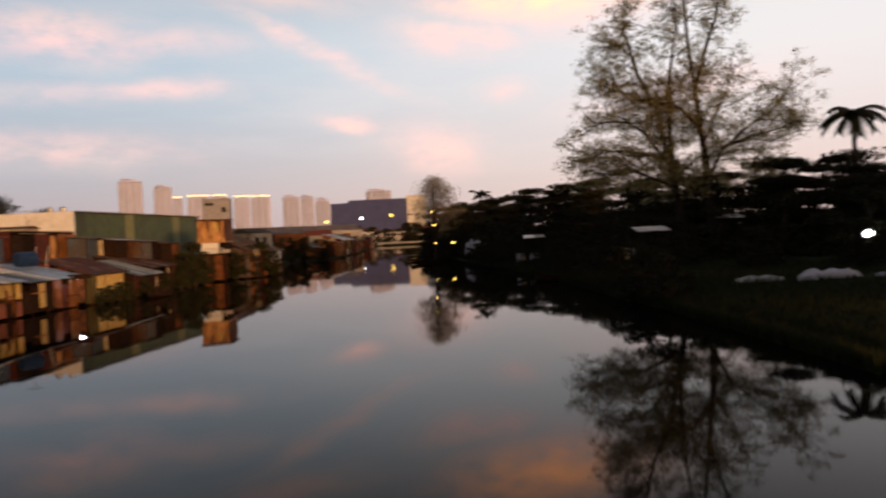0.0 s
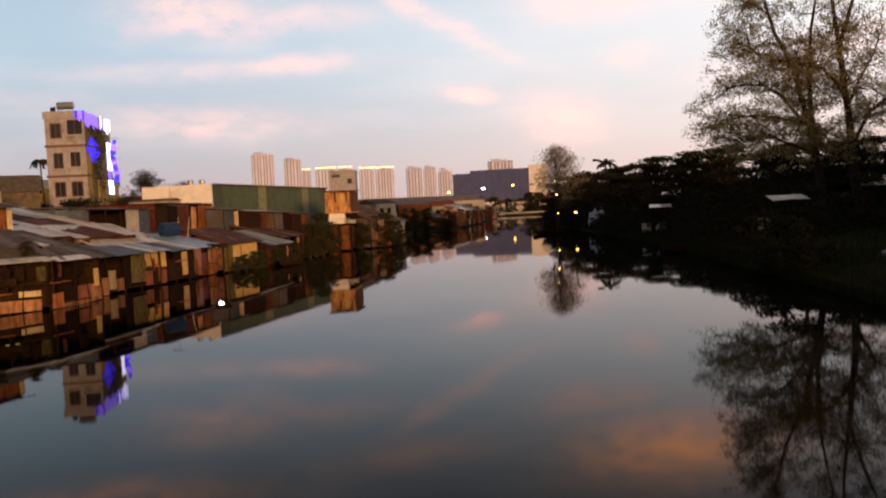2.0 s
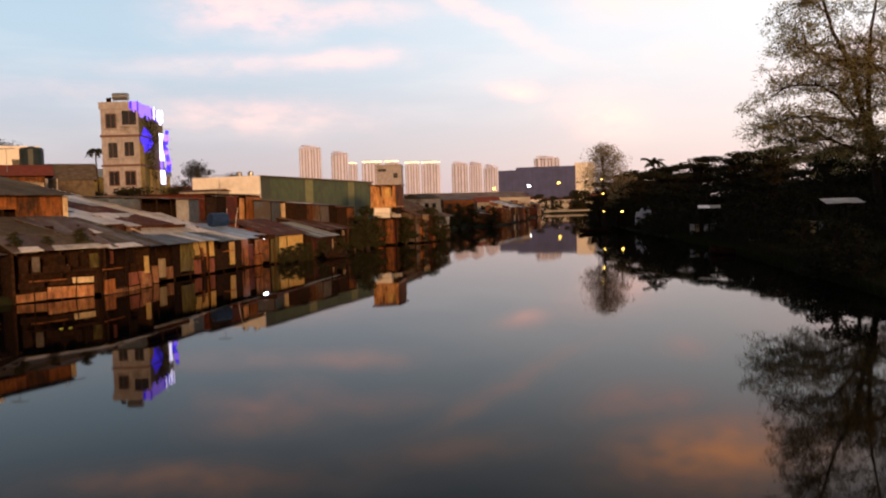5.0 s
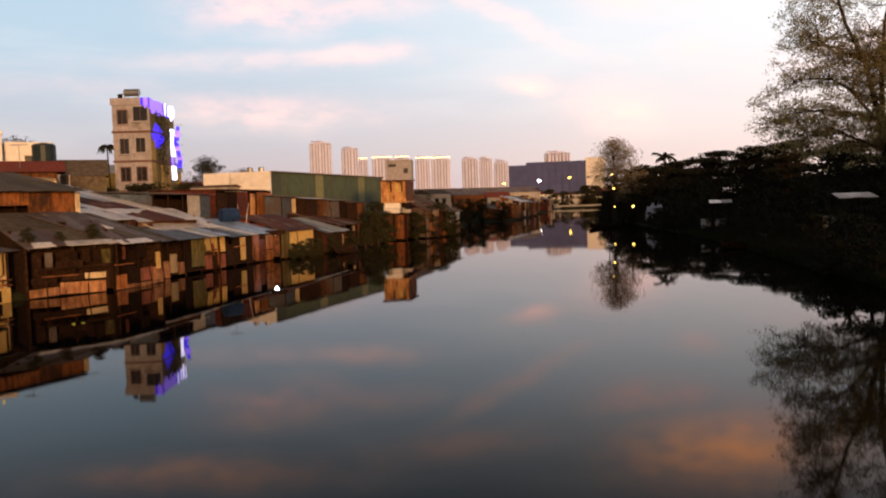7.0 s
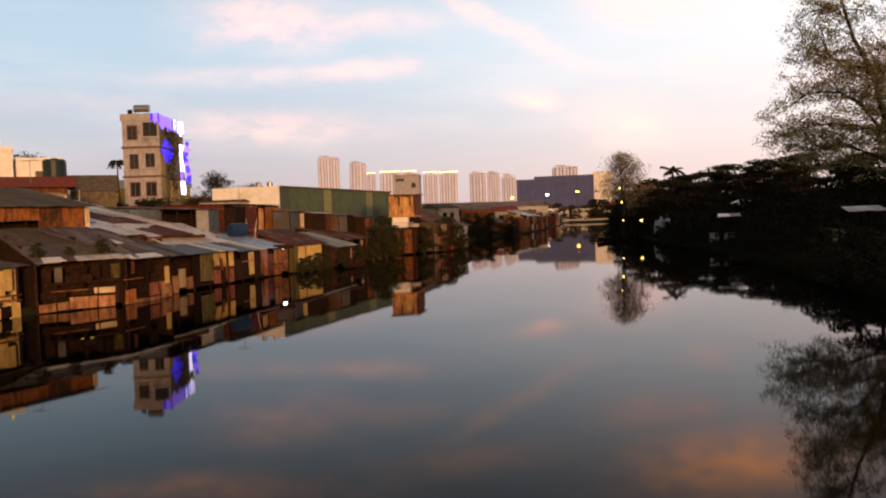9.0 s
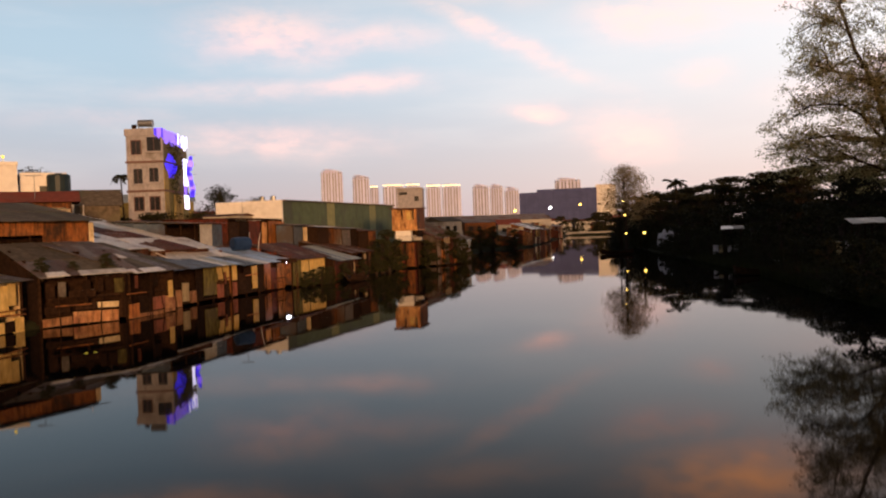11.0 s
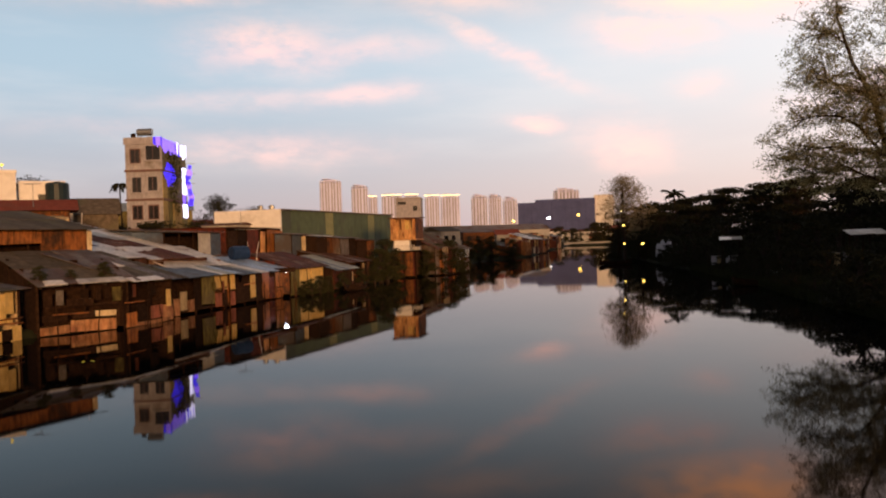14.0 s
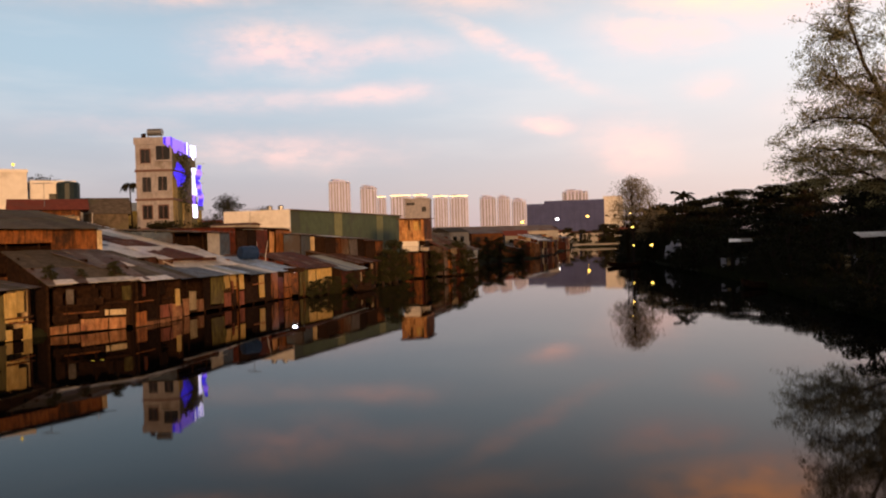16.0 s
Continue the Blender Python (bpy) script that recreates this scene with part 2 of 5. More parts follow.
WOOD_ORANGE = surface("warm_varnished_boards", (0.29, 0.095, 0.020), (0.42, 0.155, 0.036), 5.0, 0.6, stain=(0.22, 0.09, 0.03), boards=7, vary=0.3, grime=0.85)
# near-black: dark timber, and also the shade of openings and interiors
WOOD_AND_SHADE = surface("dark_timber_and_shade", (0.014, 0.007, 0.004), (0.032, 0.016, 0.009), 5.0, 0.95, vary=0.4, spec=0.1)
# lighter copy of the varnished boards: bright varnish plus strong sun in the colour
WOOD_SUNLIT = surface("bright_sunlit_planks", (0.55, 0.26, 0.085), (0.70, 0.38, 0.15), 5.0, 0.55, stain=(0.34, 0.14, 0.045), boards=7, vary=0.3, grime=0.6)
MAROON = surface("maroon_painted_sheet", (0.080, 0.014, 0.008), (0.14, 0.026, 0.012), 3.0, 0.8, stain=(0.03, 0.010, 0.008), corrugated=8, vary=0.3, grime=0.85)
YELLOW_PANEL = surface("yellowed_plastic_panel", (0.60, 0.40, 0.12), (0.72, 0.51, 0.19), 3.0, 0.6, stain=(0.46, 0.32, 0.13), stain_at=0.62, vary=0.15, grime=0.35)
CREAM_PANEL = surface("cream_board", (0.60, 0.46, 0.27), (0.68, 0.55, 0.36), 3.0, 0.75, stain=(0.40, 0.28, 0.15), vary=0.15, grime=0.6)
OLIVE_PANEL = surface("olive_tarpaulin", (0.15, 0.125, 0.035), (0.21, 0.175, 0.05), 3.0, 0.75, stain=(0.15, 0.12, 0.05), grime=0.7)
PINK_PANEL = surface("faded_pink_plaster", (0.30, 0.13, 0.055), (0.42, 0.22, 0.11), 3.0, 0.9, stain=(0.24, 0.10, 0.06), stain_at=0.52, grime=0.8)
CLOTH = surface("pale_hung_cloth", (0.50, 0.38, 0.22), (0.62, 0.50, 0.32), 5.0, 0.95, vary=0.4, grime=0.4)
CLOTH_GREY = surface("grey_hung_cloth", (0.36, 0.34, 0.36), (0.46, 0.44, 0.47), 5.0, 0.95, vary=0.4)
DARK_GLASS = surface("dark_window_glass", (0.016, 0.014, 0.014), (0.03, 0.026, 0.026), 1.0, 0.15, bump=0, spec=0.5)
BLUE_PLASTIC = surface("blue_plastic", (0.008, 0.022, 0.065), (0.014, 0.034, 0.095), 2.0, 0.45, bump=0.05)
GREEN_PLASTIC = surface("dark_green_tank", (0.010, 0.022, 0.030), (0.018, 0.036, 0.046), 2.0, 0.5, bump=0.05)
STEEL = surface("dull_steel", (0.30, 0.30, 0.30), (0.42, 0.42, 0.42), 8.0, 0.4, 0.7, bump=0.05)
TILE_RED = surface("red_clay_tiles", (0.15, 0.030, 0.016), (0.22, 0.050, 0.026), 3.0, 0.85, stain=(0.16, 0.05, 0.03), corrugated=5)
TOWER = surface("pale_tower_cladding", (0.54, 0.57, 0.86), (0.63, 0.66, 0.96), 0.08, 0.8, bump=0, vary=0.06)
# recesses between piers: shade lightened by distance haze, both put into the colour
TOWER_SHADE = surface("tower_hazed_shade", (0.25, 0.26, 0.36), (0.33, 0.34, 0.44), 0.2, 0.5, bump=0, vary=0.08)
# the far block's shade and the distance haze are put into this blue
SLATE_BLOCK = surface("slate_blue_hazed_wall", (0.060, 0.072, 0.175), (0.076, 0.090, 0.215), 0.15, 0.9, bump=0, vary=0.1)
BARK = surface("rough_bark", (0.022, 0.014, 0.010), (0.042, 0.027, 0.020), 7.0, 0.95, bump=0.7, vary=0.15)
LEAF_TREE = leaf_mat("small_olive_leaves", (0.19, 0.17, 0.08), (0.52, 0.46, 0.24), 0.75)
# darker than real foliage: the bank's shade is partly put into this colour
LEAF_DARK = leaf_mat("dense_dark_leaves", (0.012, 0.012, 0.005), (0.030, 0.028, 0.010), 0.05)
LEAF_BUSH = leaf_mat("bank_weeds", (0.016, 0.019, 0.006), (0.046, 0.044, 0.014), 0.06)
LEAF_FAR = leaf_mat("brownish_far_leaves", (0.22, 0.165, 0.09), (0.36, 0.28, 0.16), 0.45)
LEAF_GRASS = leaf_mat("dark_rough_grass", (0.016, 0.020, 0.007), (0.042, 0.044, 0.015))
LED_BLUE = glow_mat("blue_led_glow", (0.035, 0.012, 1.0), 1.0)
LED_VIOLET = glow_mat("violet_led_glow", (0.26, 0.15, 1.0), 1.0)
LED_WHITE = glow_mat("white_led_glow", (0.72, 0.70, 1.0), 3.0)
LAMP_WHITE = glow_mat("white_lamp", (0.92, 0.92, 1.0), 14.0)
LAMP_AMBER = glow_mat("amber_lamp", (1.0, 0.62, 0.10), 9.0)
BULB_YELLOW = glow_mat("yellow_bulb", (1.0, 0.72, 0.08), 1.6)
EAVE_WHITE = glow_mat("white_eave_lamp", (0.86, 0.86, 1.0), 60.0)
ROOF_LED = glow_mat("warm_roof_lights", (1.0, 0.78, 0.36), 2.6)
RED_SHEET = surface("red_brown_tarp", (0.20, 0.06, 0.035), (0.28, 0.10, 0.06), 3.0, 0.8, grime=0.7)


# ---- mesh helpers ----
def part(name, bm, material, parent=None, label=""):
    me = bpy.data.meshes.new(name)
    bm.to_mesh(me)
    bm.free()
    me.materials.append(material)
    ob = new(name, me)
    ob.parent = parent
    if label:
        tagged(ob, label)
    return ob


def thing(name, m, label, category, group="", kind=""):
    ob = new(name)
    ob.empty_display_size = 0.2
    ob.matrix_basis = m
    return tagged(ob, label, category, group, kind)


def box(bm, x0, x1, y0, y1, z0, z1, turn=None):
    """A box, turned about its middle by a rotation if one is given."""
    c = Vector(((x0 + x1) / 2, (y0 + y1) / 2, (z0 + z1) / 2))
    vs = []
    for x, y, z in ((x0, y0, z0), (x1, y0, z0), (x1, y1, z0), (x0, y1, z0), (x0, y0, z1), (x1, y0, z1), (x1, y1, z1), (x0, y1, z1)):
        p = Vector((x, y, z))
        vs.append(bm.verts.new(c + turn @ (p - c) if turn else p))
    for f in ((3, 2, 1, 0), (4, 5, 6, 7), (0, 1, 5, 4), (1, 2, 6, 5), (2, 3, 7, 6), (3, 0, 4, 7)):
        bm.faces.new([vs[i] for i in f])
    return vs


def boxpart(name, dims, material, parent, label="", turn=None):
    bm = bmesh.new()
    box(bm, *dims, turn)
    return part(name, bm, material, parent, label)


def hull(bm, lower, upper):
    """A closed prism between two rings of points."""
    a, b = [bm.verts.new(p) for p in lower], [bm.verts.new(p) for p in upper]
    n = len(a)
    bm.faces.new(a[::-1]), bm.faces.new(b)
    for i in range(n):
        bm.faces.new((a[i], a[(i + 1) % n], b[(i + 1) % n], b[i]))


def tube(bm, pts, radii, seg=6):
    """A tapered round limb along points."""
    rings = []
    for i, p in enumerate(pts):
        p = Vector(p)
        d = (Vector(pts[min(i + 1, len(pts) - 1)]) - Vector(pts[max(i - 1, 0)])).normalized()
        u = d.cross(Vector((0.3, 1, 0.2))).normalized()
        v = d.cross(u)
        rings.append([bm.verts.new(p + (u * math.cos(k * math.tau / seg) + v * math.sin(k * math.tau / seg)) * radii[i]) for k in range(seg)])
    for r0, r1 in zip(rings, rings[1:]):
        for k in range(seg):
            bm.faces.new((r0[k], r0[(k + 1) % seg], r1[(k + 1) % seg], r1[k]))
    bm.faces.new(rings[0][::-1]), bm.faces.new(rings[-1])


def lathe(bm, profile, seg=14, centre=(0, 0, 0)):
    """A turned body from (radius, height) pairs."""
    rings = [[bm.verts.new((centre[0] + r * math.cos(k * math.tau / seg), centre[1] + r * math.sin(k * math.tau / seg), centre[2] + z)) for k in range(seg)] for r, z in profile]
    for a, b in zip(rings, rings[1:]):
        for k in range(seg):
            bm.faces.new((a[k], a[(k + 1) % seg], b[(k + 1) % seg], b[k]))
    bm.faces.new(rings[0][::-1]), bm.faces.new(rings[-1])


def leaves(name, centres, size, material, parent, rng, long=2.2, flat=0.0):
    """Many small pointed leaves round the centres, as one mesh."""
    n = len(centres)
    d = rng.normal(size=(n, 3))
    d[:, 2] *= 1 - flat
    d /= np.linalg.norm(d, axis=1)[:, None] + 1e-9
    s = rng.normal(size=(n, 3))
    s -= (s * d).sum(1)[:, None] * d
    s /= np.linalg.norm(s, axis=1)[:, None] + 1e-9
    k = size * rng.uniform(0.6, 1.4, n)[:, None]
    c = np.asarray(centres)
    v = np.stack([c - d * k * long / 2, c + s * k / 2, c + d * k * long / 2, c - s * k / 2], 1).reshape(-1, 3)
    me = bpy.data.meshes.new(name)
    me.vertices.add(4 * n), me.loops.add(4 * n), me.polygons.add(n)
    me.vertices.foreach_set("co", v.astype(np.float32).ravel())
    me.loops.foreach_set("vertex_index", np.arange(4 * n, dtype=np.int32))
    me.polygons.foreach_set("loop_start", np.arange(0, 4 * n, 4, dtype=np.int32))
    me.update(calc_edges=True)
    me.materials.append(material)
    ob = new(name, me)
    ob.parent = parent
    return ob


# ---- ground, water ----
LEFT_BANK = [(-3000, -29), (-60, -29), (31, -29.5), (34, -27.6), (40, -27.4), (50, -28.6), (59, -28.6), (69, -26.8), (88, -26), (99, -22), (104, -27), (152, -28), (173, -22), (225, -24), (300, -26.5), (372, -29), (3000, -29)]
RIGHT_BANK = [(-3000, 12), (-60, 12), (24, 10.9), (38, 10.5), (48, 9.7), (64, 9.0), (90, 6.5), (120, 3.0), (160, -1.5), (208, -4), (300, -8), (372, -9), (3000, -9)]


def bank(rows, y):
    return float(np.interp(y, [r[0] for r in rows], [r[1] for r in rows]))


def ground():
    ys = [-3000, -800, -300, -120, -60, -30, -10] + list(range(0, 240, 4)) + list(range(240, 384, 16)) + [374, 376, 400, 500, 800, 1500, 3000, 4500]
    ys = sorted(set(ys))
    verts, faces, cols = [], [], 0
    for y in ys:
        a, b = bank(LEFT_BANK, y), bank(RIGHT_BANK, y)
        bed = 0.8 if y > 375 else -1.2
        w = b - a
        row = [(-3000, 1.5), (-400, 1.2), (-120, 1.0), (-60, 0.8), (a - 8, 0.6), (a - 2, 0.5), (a, 0.3), (a + min(1.5, w * 0.2), bed), ((a + b) / 2, bed),
               (b - min(1.0, w * 0.2), bed), (b, 0.12), (b + 0.7, 0.45), (b + 2.5, 0.75), (b + 5, 0.95), (b + 9, 1.1), (b + 14, 1.2), (60, 1.3), (120, 1.4), (400, 1.5), (3000, 1.5)]
        cols = len(row)
        for i, (x, z) in enumerate(row):
            j = 0.22 * noise.noise((x * 0.3, y * 0.3, 1.7)) if 3 < i < 17 and z > 0 else 0
            jx = 0.5 * noise.noise((y * 0.25, i * 3.1, 9.0)) if i in (9, 10, 11, 12) else 0
            verts.append((x + jx, y, z + j))
    for r in range(len(ys) - 1):
        for c in range(cols - 1):
            i = r * cols + c
            faces.append((i, i + 1, i + cols + 1, i + cols))
    me = bpy.data.meshes.new("ground")
    me.from_pydata(verts, [], faces)
    me.polygons.foreach_set("use_smooth", [True] * len(faces))
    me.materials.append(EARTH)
    tagged(new("ground", me), "dark earth banks with weeds along the canal", "ground", kind="structure")
    bm = bmesh.new()
    vs = [bm.verts.new(p) for p in ((-80, -900, 0), (80, -900, 0), (80, 380, 0), (-80, 380, 0))]
    bm.faces.new(vs)
    tagged(part("water", bm, WATER), "still dark canal water mirroring the evening sky", "water", kind="structure")


ground()


# ---- huts on the banks ----
def roof_sheets(parent, rng, x0, x1, y0, z0, y1, z1, mats, width=0.95, ragged=0.15):
    """Overlapping sheets from the low edge (y0, z0) to the high edge (y1, z1), each lying a little differently."""
    n = max(1, round((x1 - x0) / width))
    step = (x1 - x0) / n
    ln = math.hypot(y1 - y0, z1 - z0)
    ux = Vector((0, (y1 - y0) / ln, (z1 - z0) / ln))
    up = Vector((0, -ux.z, ux.y))
    if up.z < 0:
        up = -up
    for i in range(n):
        rows = 2 if ln > 3.6 else 1
        for r in range(rows):
            a = -ragged * rng.random() if r == 0 else ln / rows * r - 0.25
            b = ln / rows * (r + 1) + 0.1 * rng.random()
            xa, xb = x0 + i * step - 0.06, x0 + (i + 1) * step + 0.06
            lift = 0.012 * (i % 2) + 0.02 * r + 0.015 * rng.random()
            sag = 0.05 * rng.random()
            bm = bmesh.new()
            o = Vector((0, y0, z0))
            lo = [o + ux * a + up * lift + Vector((xa, 0, 0)), o + ux * a + up * (lift + 0.02 * rng.random()) + Vector((xb, 0, 0)),
                  o + ux * b + up * lift + Vector((xb, 0, -sag * r)), o + ux * b + up * lift + Vector((xa, 0, -sag * r))]
            if (ux.y < 0):
                lo = lo[::-1]
            hull(bm, lo, [p + up * 0.03 for p in lo])
            part("roof_sheet", bm, mats[i * len(mats) // n] if isinstance(mats, tuple) else rng.choice(mats), parent)


def panels(parent, rng, a, b, depth_at, low, high, mats, gaps=0.15, wide=(0.6, 1.3), axis="x", name="wall_panel"):
    """A run of upright sheets and boards from a to b; some stop short and leave an opening above."""
    p = a
    while p < b - 0.1:
        q = min(b, p + rng.uniform(*wide))
        if b - q < 0.3:
            q = b
        top = high((p + q) / 2) if callable(high) else high
        lo = low - 0.15 * rng.random()
        if rng.random() < gaps:
            top = lo + (top - lo) * rng.uniform(0.35, 0.6)
        j = rng.uniform(-0.03, 0.03)
        turn = Euler((rng.uniform(-0.02, 0.02), rng.uniform(-0.015, 0.015), rng.uniform(-0.02, 0.02))).to_matrix()
        dims = (p + 0.01, q + 0.02, depth_at + j - 0.02, depth_at + j + 0.02, lo, top) if axis == "x" else (depth_at + j - 0.02, depth_at + j + 0.02, p + 0.01, q + 0.02, lo, top)
        boxpart(name, dims, rng.choice(mats), parent, turn=turn)
        p = q


def hut(label, x, y, rz, w, d, floor, front, back, walls, roof, seed, over=0.45, gaps=0.2, stilts=True, spec=None, side_mats=None, sheet=0.95, deck=0.0, name="hut", roof_over=0.2, pale=()):
    """A lean-to on posts. Its front runs along local x, its depth along local y; front and back are the heights of its eaves."""
    rng = random.Random(seed)
    t = thing(name, pose(x, y, 0, 0, 0, rz), label, "hut", "huts on the bank")
    slope = (back - front) / d

    def height(yy):
        return front + slope * yy - 0.06
    boxpart("floor", (0, w, -deck, d, floor - 0.14, floor), WOOD_AND_SHADE, t)
    n = max(2, round(w / 1.9) + 1)
    for i in range(n):
        px = 0.06 + (w - 0.12) * i / (n - 1)
        for py in (0.06, d - 0.06):
            bm = bmesh.new()
            k = rng.uniform(0.05, 0.075)
            lean = rng.uniform(-0.06, 0.06)
            tube(bm, [(px + lean, py, -1.1 if stilts else 0.2), (px, py, floor), (px, py, height(py))], [k * 1.1, k, k * 0.9], 6)
            part("post", bm, WOOD_AND_SHADE, t)
    if spec:
        for a, b, lo, hi, ma in spec:
            plain = ma in (YELLOW_PANEL, PINK_PANEL, OLIVE_PANEL, CREAM_PANEL, WOOD_SUNLIT) or not stilts
            n = max(1, round((b - a) / (1.9 if plain else rng.uniform(0.7, 1.3))))
            for k in range(n):
                x0, x1 = a + (b - a) * k / n, a + (b - a) * (k + 1) / n
                tall = hi - lo > 0.3
                l2, h2 = (lo + rng.uniform(-0.08, 0.12), hi - (rng.uniform(0, 0.16) if plain or rng.random() < 0.7 else rng.uniform(0.1, 0.3) * (hi - lo))) if tall else (lo, hi)
                # some rough boards go near-black and stand for shaded gaps
                m2 = ma if plain or rng.random() < 0.75 else WOOD_AND_SHADE
                j = rng.uniform(-0.05, 0.03)
                boxpart("wall_panel", (x0, x1 + 0.02, j - 0.05, j - 0.02, l2, h2), m2, t, turn=Euler((rng.uniform(-0.03, 0.03), rng.uniform(-0.03, 0.03), rng.uniform(-0.03, 0.03))).to_matrix())
    else:
        panels(t, rng, 0.02, w - 0.02, -0.03, floor - 0.1, height(0), walls, gaps, (0.7, 1.4) if stilts else (1.5, 3.0))
    sm = side_mats or walls
    panels(t, rng, 0.08, d, 0.0, floor - 0.1, height, sm, 0.0, (0.9, 1.8), axis="y")
    panels(t, rng, 0.08, d, w, floor - 0.1, height, sm, 0.0, (0.9, 1.8), axis="y")
    # near-black back wall and added inner board put the interior's shade into colour
    boxpart("back_wall", (0.05, w - 0.05, d - 0.04, d, floor, height(d)), WOOD_AND_SHADE, t)
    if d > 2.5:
        boxpart("partition", (0.1, w - 0.1, 1.3, 1.36, floor, height(1.3) - 0.05), WOOD_AND_SHADE, t)
    for i in range(2):
        yy = 0.12 + (d - 0.24) * i
        boxpart("rafter", (-0.1, w + 0.1, yy - 0.05, yy + 0.05, height(yy) - 0.06, height(yy) + 0.04), WOOD_AND_SHADE, t)
    roof_sheets(t, rng, -roof_over, w + roof_over, -over, front - over * slope, d + 0.15, back + 0.15 * slope, roof, sheet)
    if stilts:
        # odds and ends along the water front
        for k in range(int(w * 0.9)):
            px = rng.uniform(0.2, w - 0.2)
            pick = rng.random()
            if pick < 0.4:
                bm = bmesh.new()
                lean = rng.uniform(-0.5, 0.5)
                tube(bm, [(px, -0.25, -0.6), (px + lean * 0.5, -0.16, front * 0.4), (px + lean, -0.1, front * rng.uniform(0.6, 0.95))], [0.03, 0.028, 0.022], 5)
                part("pole", bm, rng.choice([WOOD_AND_SHADE, WOOD]), t)
            elif pick < 0.58:
                ww, hh, top = rng.uniform(0.3, 0.6), rng.uniform(0.4, 0.9), front - rng.uniform(0.25, 0.9)
                bm = bmesh.new()
                vs = [[bm.verts.new((px + ww * c / 3, -0.14 - 0.03 * math.sin(c * 2.1 + q), top - hh * q / 3)) for c in range(4)] for q in range(4)]
                for q in range(3):
                    for c in range(3):
                        bm.faces.new((vs[q][c], vs[q][c + 1], vs[q + 1][c + 1], vs[q + 1][c]))
                bmesh.ops.solidify(bm, geom=bm.faces[:], thickness=0.015)
                part("hung_cloth", bm, rng.choice([CLOTH, OLIVE_PANEL, RED_SHEET, YELLOW_PANEL]), t)
            else:
                zz = rng.uniform(0.5, 1.4)
                boxpart("rail", (max(0.0, px - 0.9), min(w, px + 0.9), -0.13, -0.08, zz, zz + 0.07), rng.choice([WOOD, WOOD_ORANGE, WOOD_AND_SHADE]), t, turn=Euler((0, rng.uniform(-0.05, 0.05), 0)).to_matrix())
    for a, b in pale:
        bm = bmesh.new()
        e0, e1 = -over - 0.12, -over + 0.42
        lo = [Vector((a, e0, front + e0 * slope + 0.05)), Vector((b, e0 + 0.05, front + e0 * slope + 0.06)), Vector((b - 0.1, e1, front + e1 * slope + 0.09)), Vector((a + 0.1, e1, front + e1 * slope + 0.09))]
        hull(bm, lo, [p + Vector((0, 0, 0.03)) for p in lo])
        part("eave_sheet", bm, TIN_PALE, t, "pale zinc sheet along the eave")
    return t


# nearest hut: yellowed panels over the water
hut("hut patched with yellowed plastic panels on posts over the water", -28.3, 26.0, 90, 6.6, 3.0, 0.35, 2.45, 2.9, [YELLOW_PANEL, CREAM_PANEL, OLIVE_PANEL], [TIN, FIBRE], 3, gaps=0.1,
    spec=[(0.0, 1.3, 0.3, 2.3, OLIVE_PANEL), (1.3, 2.6, 0.3, 1.9, YELLOW_PANEL), (2.6, 4.0, 0.2, 2.2, CREAM_PANEL), (4.0, 4.9, 0.1, 2.3, OLIVE_PANEL), (4.9, 5.6, 0.75, 2.3, YELLOW_PANEL), (4.9, 5.3, 0.05, 0.65, YELLOW_PANEL), (5.6, 6.1, 1.2, 2.45, YELLOW_PANEL), (5.7, 6.0, 0.72, 1.18, YELLOW_PANEL), (5.9, 6.55, 0.0, 0.7, YELLOW_PANEL), (5.3, 5.9, 0.1, 0.7, WOOD)])
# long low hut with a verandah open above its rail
# near-black side walls and panels here stand for shaded openings
hut("long low hut with grey patched roof and open verandah", -28.0, 33.3, 62.5, 4.7, 4.6, 0.3, 2.7, 4.1, [WOOD], [TIN, FIBRE, TIN, FIBRE], 5, over=0.7, pale=((0.1, 1.2), (1.7, 4.3)), sheet=1.1, side_mats=[WOOD_AND_SHADE],
    spec=[(0.1, 1.5, 0.05, 0.5, PINK_PANEL), (0.2, 1.4, 0.6, 1.05, WOOD), (0.3, 0.7, 1.5, 2.3, WOOD), (2.9, 3.15, 1.5, 2.4, WOOD_ORANGE), (0.9, 1.25, 1.5, 2.2, TIN), (1.6, 3.9, 0.08, 0.72, PINK_PANEL), (1.7, 3.9, 0.76, 1.05, CLOTH), (3.95, 4.6, 0.1, 1.25, WOOD_AND_SHADE),
          (0.4, 4.6, 1.34, 1.44, WOOD_AND_SHADE), (2.1, 2.5, 1.5, 2.3, WOOD), (3.4, 3.8, 1.6, 2.35, WOOD_AND_SHADE)])
hut("low hut with rust-brown boards and a grey eave", -25.8, 37.0, 90, 4.6, 4.6, 0.3, 2.62, 4.0, [WOOD], [TIN, FIBRE, TIN, TIN_PALE], 6, over=0.7, pale=((-0.3, 2.6),), sheet=1.1, side_mats=[WOOD_AND_SHADE],
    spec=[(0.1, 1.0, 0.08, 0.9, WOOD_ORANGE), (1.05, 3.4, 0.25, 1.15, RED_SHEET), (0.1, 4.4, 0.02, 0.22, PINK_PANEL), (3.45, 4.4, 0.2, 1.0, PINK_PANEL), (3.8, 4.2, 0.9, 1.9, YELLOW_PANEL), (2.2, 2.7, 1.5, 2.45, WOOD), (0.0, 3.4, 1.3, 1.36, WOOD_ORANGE)])
